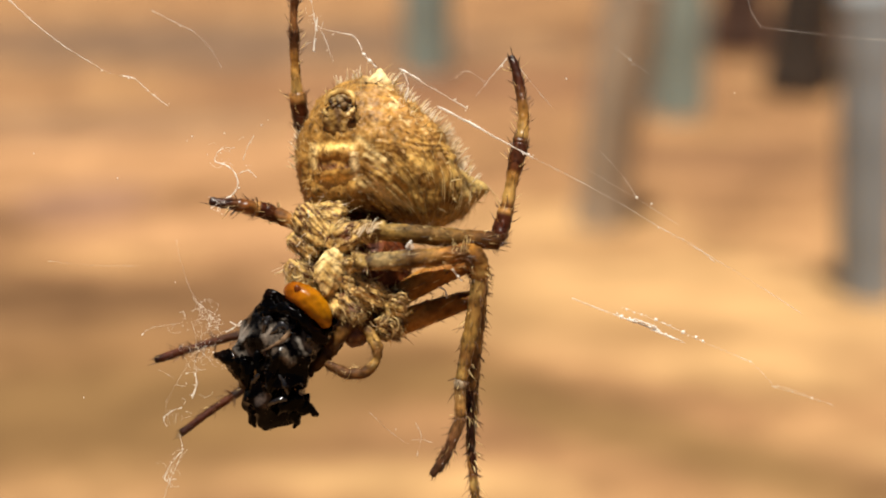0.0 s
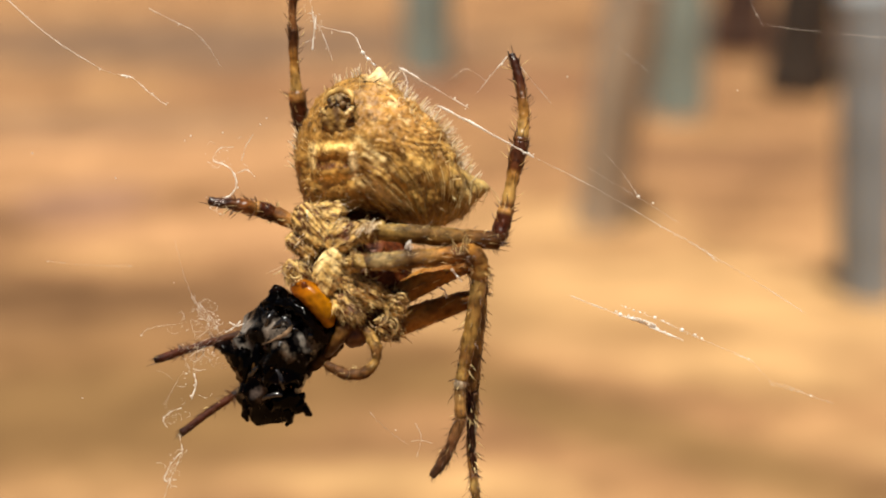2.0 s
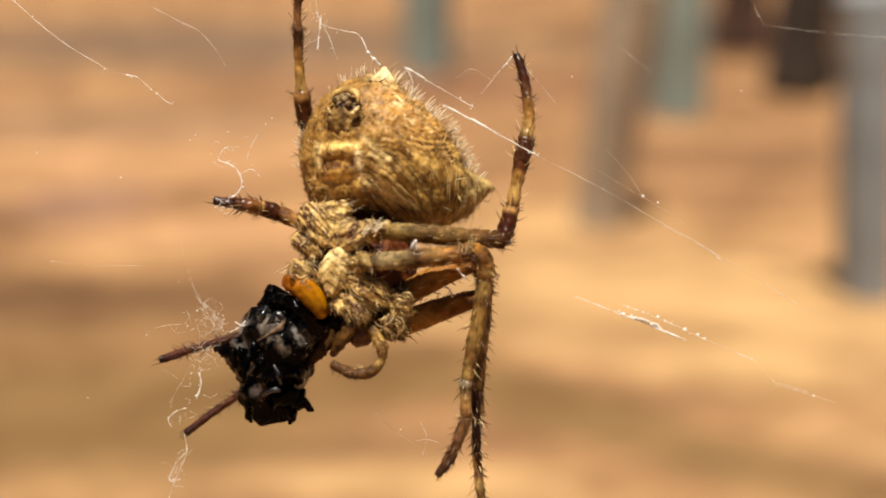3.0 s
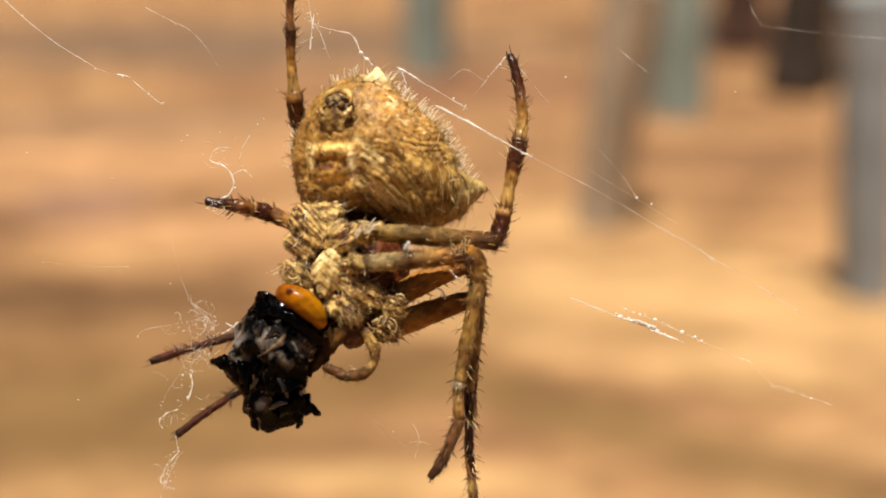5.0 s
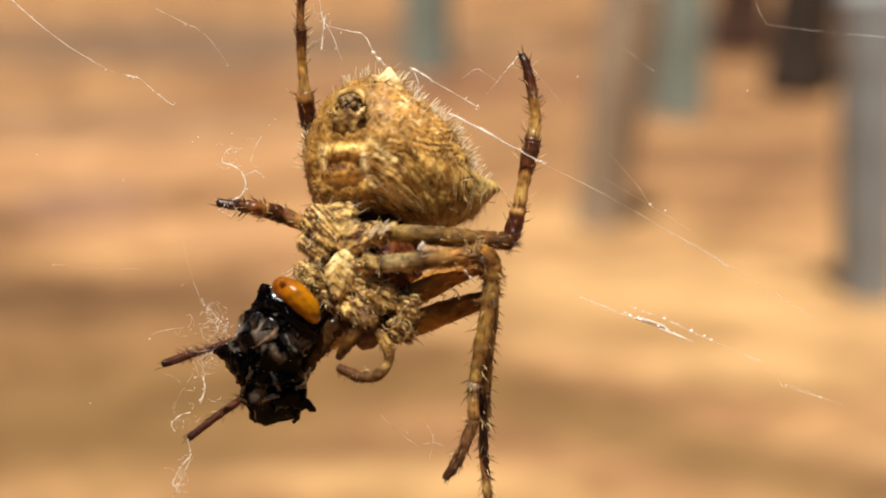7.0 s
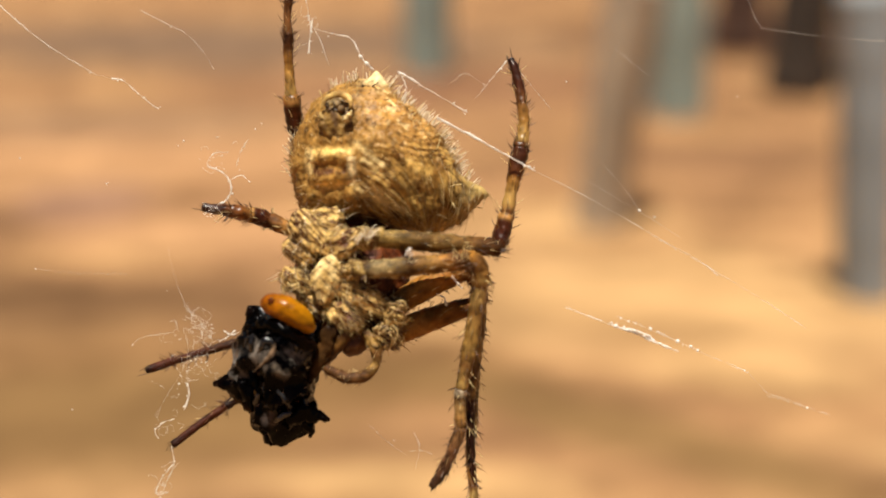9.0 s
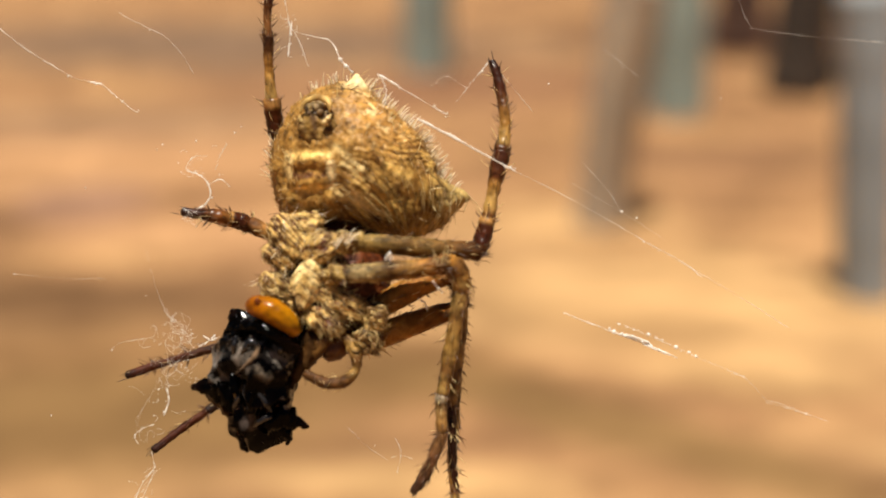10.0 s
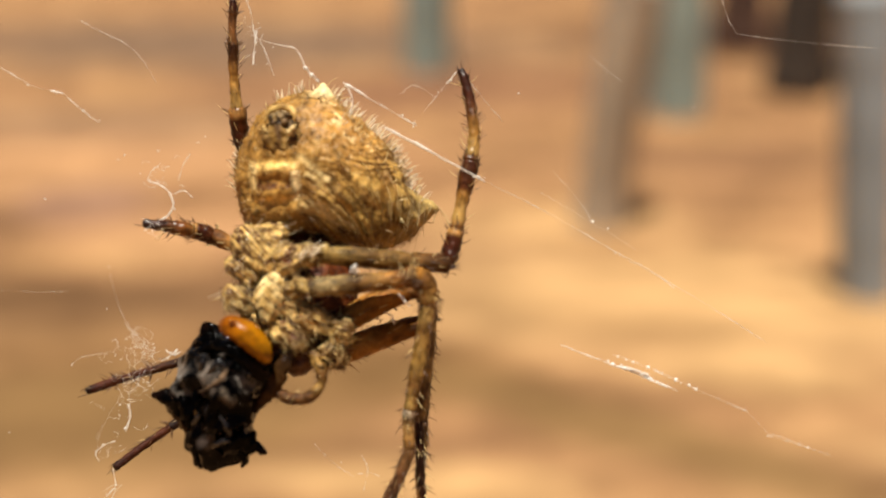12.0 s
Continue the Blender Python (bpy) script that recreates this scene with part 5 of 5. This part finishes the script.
# ---- how things move: millimetres and turn vectors in degrees, in the web's own plane ----
SWAY = [
    (0, 0.00, -0.00, 0.00, -0.00, 0.00, 0.00),
    (0.5, -0.15, -0.05, 0.33, 0.48, -0.28, 0.03),
    (1, -0.21, -0.03, 0.52, 0.74, -0.38, 0.02),
    (1.5, -0.19, 0.02, 0.58, 0.65, -0.35, 0.06),
    (2, 0.00, 0.02, 0.64, 0.55, -0.63, 0.08),
    (2.5, 0.18, 0.11, 0.59, 0.09, -0.72, -0.03),
    (3, 0.45, 0.06, 0.54, 0.40, -0.17, 0.11),
    (3.2, 0.67, 0.05, 0.80, 0.30, -0.20, 0.08),
    (4.8, -0.15, -0.06, 1.02, 0.55, 0.30, 0.01),
    (5, -0.17, -0.04, 1.05, 0.57, 0.26, 0.02),
    (5.2, -0.10, -0.04, 1.07, 0.77, 0.05, 0.13),
    (5.4, -0.32, -0.04, 1.09, 0.96, -0.16, 0.24),
    (5.5, -0.19, -0.04, 1.10, 1.06, -0.27, 0.29),
    (5.8, 0.08, -0.04, 1.19, 0.69, -0.50, 0.26),
    (6, 0.35, -0.05, 1.25, 0.44, -0.65, 0.23),
    (6.1, 0.71, -0.09, 1.30, 0.44, -0.58, 0.19),
    (6.3, 0.65, -0.17, 1.39, 0.43, -0.44, 0.11),
    (6.5, 0.18, -0.24, 1.48, 0.42, -0.29, 0.03),
    (6.7, 0.32, -0.19, 1.48, 0.43, 0.18, 0.16),
    (6.8, 0.78, -0.17, 1.48, 0.43, 0.42, 0.22),
    (6.9, 0.95, -0.14, 1.48, 0.43, 0.66, 0.28),
    (7, 0.97, -0.12, 1.48, 0.44, 0.90, 0.35),
    (7.1, 1.29, -0.01, 1.56, 0.54, 2.19, 0.60),
    (7.2, 1.89, 0.10, 1.63, 0.65, 3.47, 0.85),
    (8.8, -0.66, -0.62, 3.00, 0.10, 1.20, 0.25),
    (9, -0.12, -0.59, 2.52, 0.15, 1.38, 0.13),
    (9.1, 0.91, -0.33, 1.96, 0.21, 1.38, 0.21),
    (9.2, 1.31, -0.21, 1.74, 0.27, 1.37, 0.29),
    (9.3, 0.47, -0.36, 2.21, 0.34, 1.37, 0.37),
    (9.4, -0.51, -0.54, 2.75, 0.40, 1.36, 0.45),
    (9.5, -1.27, -0.67, 3.17, 0.46, 1.36, 0.53),
    (9.6, -1.08, -0.66, 3.03, 0.43, 1.32, 0.47),
    (9.7, -0.14, -0.49, 2.49, 0.40, 1.29, 0.42),
    (9.8, 0.32, -0.43, 2.20, 0.37, 1.25, 0.37),
    (9.9, 0.16, -0.50, 2.26, 0.34, 1.22, 0.31),
    (10, -1.74, -0.95, 3.27, 0.31, 1.18, 0.26),
    (10.1, -2.88, -1.25, 3.91, 0.22, 1.07, 0.21),
    (10.2, -3.95, -1.53, 4.51, 0.13, 0.96, 0.17),
    (10.3, -3.18, -1.40, 4.09, 0.05, 0.86, 0.12),
    (10.4, -1.80, -1.15, 3.34, -0.04, 0.75, 0.08),
    (10.5, -1.00, -1.01, 2.91, -0.13, 0.64, 0.03),
    (10.6, -0.58, -0.91, 2.66, -0.06, 0.77, 0.07),
    (10.7, -0.85, -0.96, 2.80, 0.00, 0.90, 0.11),
    (10.8, -0.70, -0.91, 2.70, 0.07, 1.03, 0.15),
    (10.9, -1.11, -0.99, 2.92, 0.13, 1.17, 0.19),
    (11, -1.60, -1.09, 3.17, 0.20, 1.30, 0.23),
    (11.1, -2.26, -1.25, 3.62, 0.13, 1.63, 0.25),
    (11.2, -2.85, -1.39, 4.04, 0.05, 1.95, 0.27),
    (11.3, -3.21, -1.49, 4.32, -0.02, 2.28, 0.29),
    (11.4, -3.80, -1.63, 4.73, -0.10, 2.61, 0.31),
    (11.5, -5.22, -1.96, 5.61, -0.17, 2.94, 0.33),
    (11.6, -7.11, -2.42, 6.69, -0.18, 2.67, 0.32),
    (11.7, -7.64, -2.57, 7.03, -0.20, 2.40, 0.31),
    (11.8, -6.13, -2.28, 6.25, -0.21, 2.13, 0.29),
    (11.9, -4.60, -1.99, 5.46, -0.22, 1.86, 0.28),
    (12, -4.44, -1.99, 5.42, -0.23, 1.59, 0.27),
]
# the catch, turned and tugged in the jaws, on top of the sway
TUG = [
    (0, 0.00, 0.00, -0.01, 0.16, -0.34, -0.04),
    (0.5, -0.06, 0.01, 0.10, 0.53, 0.42, -0.07),
    (1, 0.02, 0.02, 0.02, -0.58, -1.48, 1.23),
    (1.5, -0.37, 0.22, -0.42, -3.43, -3.54, 1.15),
    (1.8, -0.27, 0.06, -0.16, 1.58, -3.99, -4.02),
    (2, -0.09, 0.26, -0.61, -3.58, -0.35, -5.77),
    (2.2, -0.31, 0.26, -0.09, 0.83, -2.59, -3.52),
    (2.5, -0.67, 0.62, -0.55, -12.74, -10.23, 2.37),
    (2.8, -0.51, 0.50, -0.39, -1.74, -6.60, -3.39),
    (3, -0.67, 0.36, -0.73, -8.19, -5.34, -1.03),
    (3.2, -0.47, 0.25, -0.51, -5.73, -3.74, -0.72),
    (5, 0.13, 0.04, 0.27, 3.20, -0.44, 4.07),
    (5.5, 0.06, 0.03, 0.21, 1.24, 1.74, 3.26),
    (6, -0.41, 0.38, -0.49, -0.62, -1.29, 0.82),
    (6.1, -0.83, 0.68, -0.07, 4.82, -3.73, -0.33),
    (6.2, 0.51, 0.21, 1.03, 4.49, -4.44, 9.09),
    (6.3, 0.15, 0.25, 0.65, 3.95, -5.85, 7.74),
    (6.4, 1.20, -0.09, 0.89, 1.96, -4.31, 10.06),
    (6.5, 1.06, -0.07, 0.29, 3.87, -1.63, 9.67),
    (6.7, 0.87, 0.11, 0.64, 3.41, -5.53, 9.12),
    (6.8, 0.22, 0.51, 0.39, 2.95, -8.11, 6.53),
    (6.9, -0.37, 0.61, 0.04, 2.87, -7.71, 5.72),
    (7, -1.16, 0.69, -0.42, 1.97, -10.39, 1.37),
    (7.1, -1.81, 0.99, -0.52, -1.96, -12.14, -6.19),
    (7.2, -2.00, 0.96, -0.79, -0.72, -10.29, -6.45),
    (8.8, 0.46, -0.45, 0.35, 0.84, -6.85, 13.02),
    (9, 0.36, -0.24, 0.31, 3.24, -7.50, 13.81),
    (9.5, 0.20, -0.41, 0.39, -0.24, -4.87, 10.62),
    (10, 0.36, -0.23, 0.32, -0.51, -3.31, 11.44),
    (10.3, -1.76, 0.28, -0.60, 2.11, -3.33, 12.44),
    (10.5, 0.10, -0.03, 0.42, 1.60, -3.72, 9.02),
    (10.6, -0.60, -0.12, 0.08, 1.46, -4.73, 7.99),
    (10.7, -1.55, 1.29, 0.05, 1.23, -8.83, -1.82),
    (10.8, -1.36, 1.53, -0.11, -3.02, -8.44, -13.76),
    (10.9, -0.86, 0.94, 0.17, -1.31, -4.96, -8.00),
    (11, -0.33, 0.76, 0.14, 0.03, -4.00, -0.56),
    (11.1, -0.75, 0.75, 0.13, 1.72, -2.81, 0.80),
    (11.2, -0.65, 0.11, 0.22, -0.43, -5.25, 1.13),
    (11.3, -0.88, 0.04, 0.13, -2.84, -4.49, 1.01),
    (11.5, -0.36, -0.28, 0.44, -0.64, -4.80, -1.52),
    (11.8, 0.06, -0.49, 1.12, 0.49, -4.68, -0.83),
    (12, 0.50, -0.38, 1.14, 3.73, -2.75, 2.89),
]
WEB = STAND @ Matrix.Translation((0, 0, -REACH)) @ Matrix.Translation(HUB)


# the catching line, shifted so that its thick bright stretch follows the glint
GLINT_SHIFT = [(0.0, 0, 0, 0), (2.5, -0.1, 0.2, 0), (3.2, 0.2, 0.2, 0), (4.8, 0, 0, 0), (5.5, -0.3, 0, 0), (6.5, 0.1, 0, 0), (7.2, 0.8, 0.1, 0), (8.8, -0.4, -0.6, 0.5),
         (9.5, -0.8, -1.0, 0.8), (10.0, -0.8, -1.2, 1), (10.5, -0.1, -1.6, 1), (11.0, -0.6, -1.8, 1.4), (11.5, -1.5, -3.9, 2.5), (12.0, -1.1, -3.8, 2.5)]

# how far the drag line slackens, in U
SLACK = [(0.0, 0), (6.0, 0), (7.0, 13), (9.0, 13), (9.5, 11), (10.5, 7), (11.0, 10), (11.5, 13), (12.0, 7)]


def rigid(x, y, z, rx, ry, rz, share=1.0):
    turn = Vector((radians(rx), radians(ry), radians(rz))) * share
    spin = Matrix.Rotation(turn.length, 4, turn.normalized()) if turn.length > 1e-7 else Matrix.Identity(4)
    return Matrix.Translation(Vector((x, y, z)) * 0.001 * share) @ spin


def motions():
    walk(spider, [(t, WEB @ rigid(*m)) for t, *m in SWAY])
    still, lifted = Matrix.Identity(4), Matrix.Translation((0.0001, 0.0005, 0))
    walk(palp, [(0.0, still), (7.2, still), (8.8, lifted), (12.0, lifted)])
    walk(web, [(t, WEB @ rigid(*m)) for t, *m in SWAY])
    walk(stays, [(t, WEB @ rigid(*m, share=0.6)) for t, *m in SWAY])
    slack = lambda t: float(np.interp(t, [row[0] for row in SLACK], [row[1] for row in SLACK])) * U
    walk(drag, [(t, WEB @ Matrix.Translation((0, -slack(t), 0)) @ rigid(*m)) for t, *m in SWAY])
    walk(sticky, [(t, WEB @ rigid(x, y, z, 0, 0, 0)) for t, x, y, z in GLINT_SHIFT])
    at = [row[0] for row in TUG]
    tug = lambda t: [float(np.interp(t, at, [row[k] for row in TUG])) for k in range(1, 7)]
    walk(catch, [(t, WEB @ rigid(*m) @ Matrix.Translation(CATCH) @ rigid(*tug(t))) for t, *m in SWAY])


build_ground()
build_posts()
spider, palp = build_spider()
catch = build_catch()
web = build_web()
stays = build_stays()
sticky = build_sticky_line()
drag = build_drag_line()
motions()
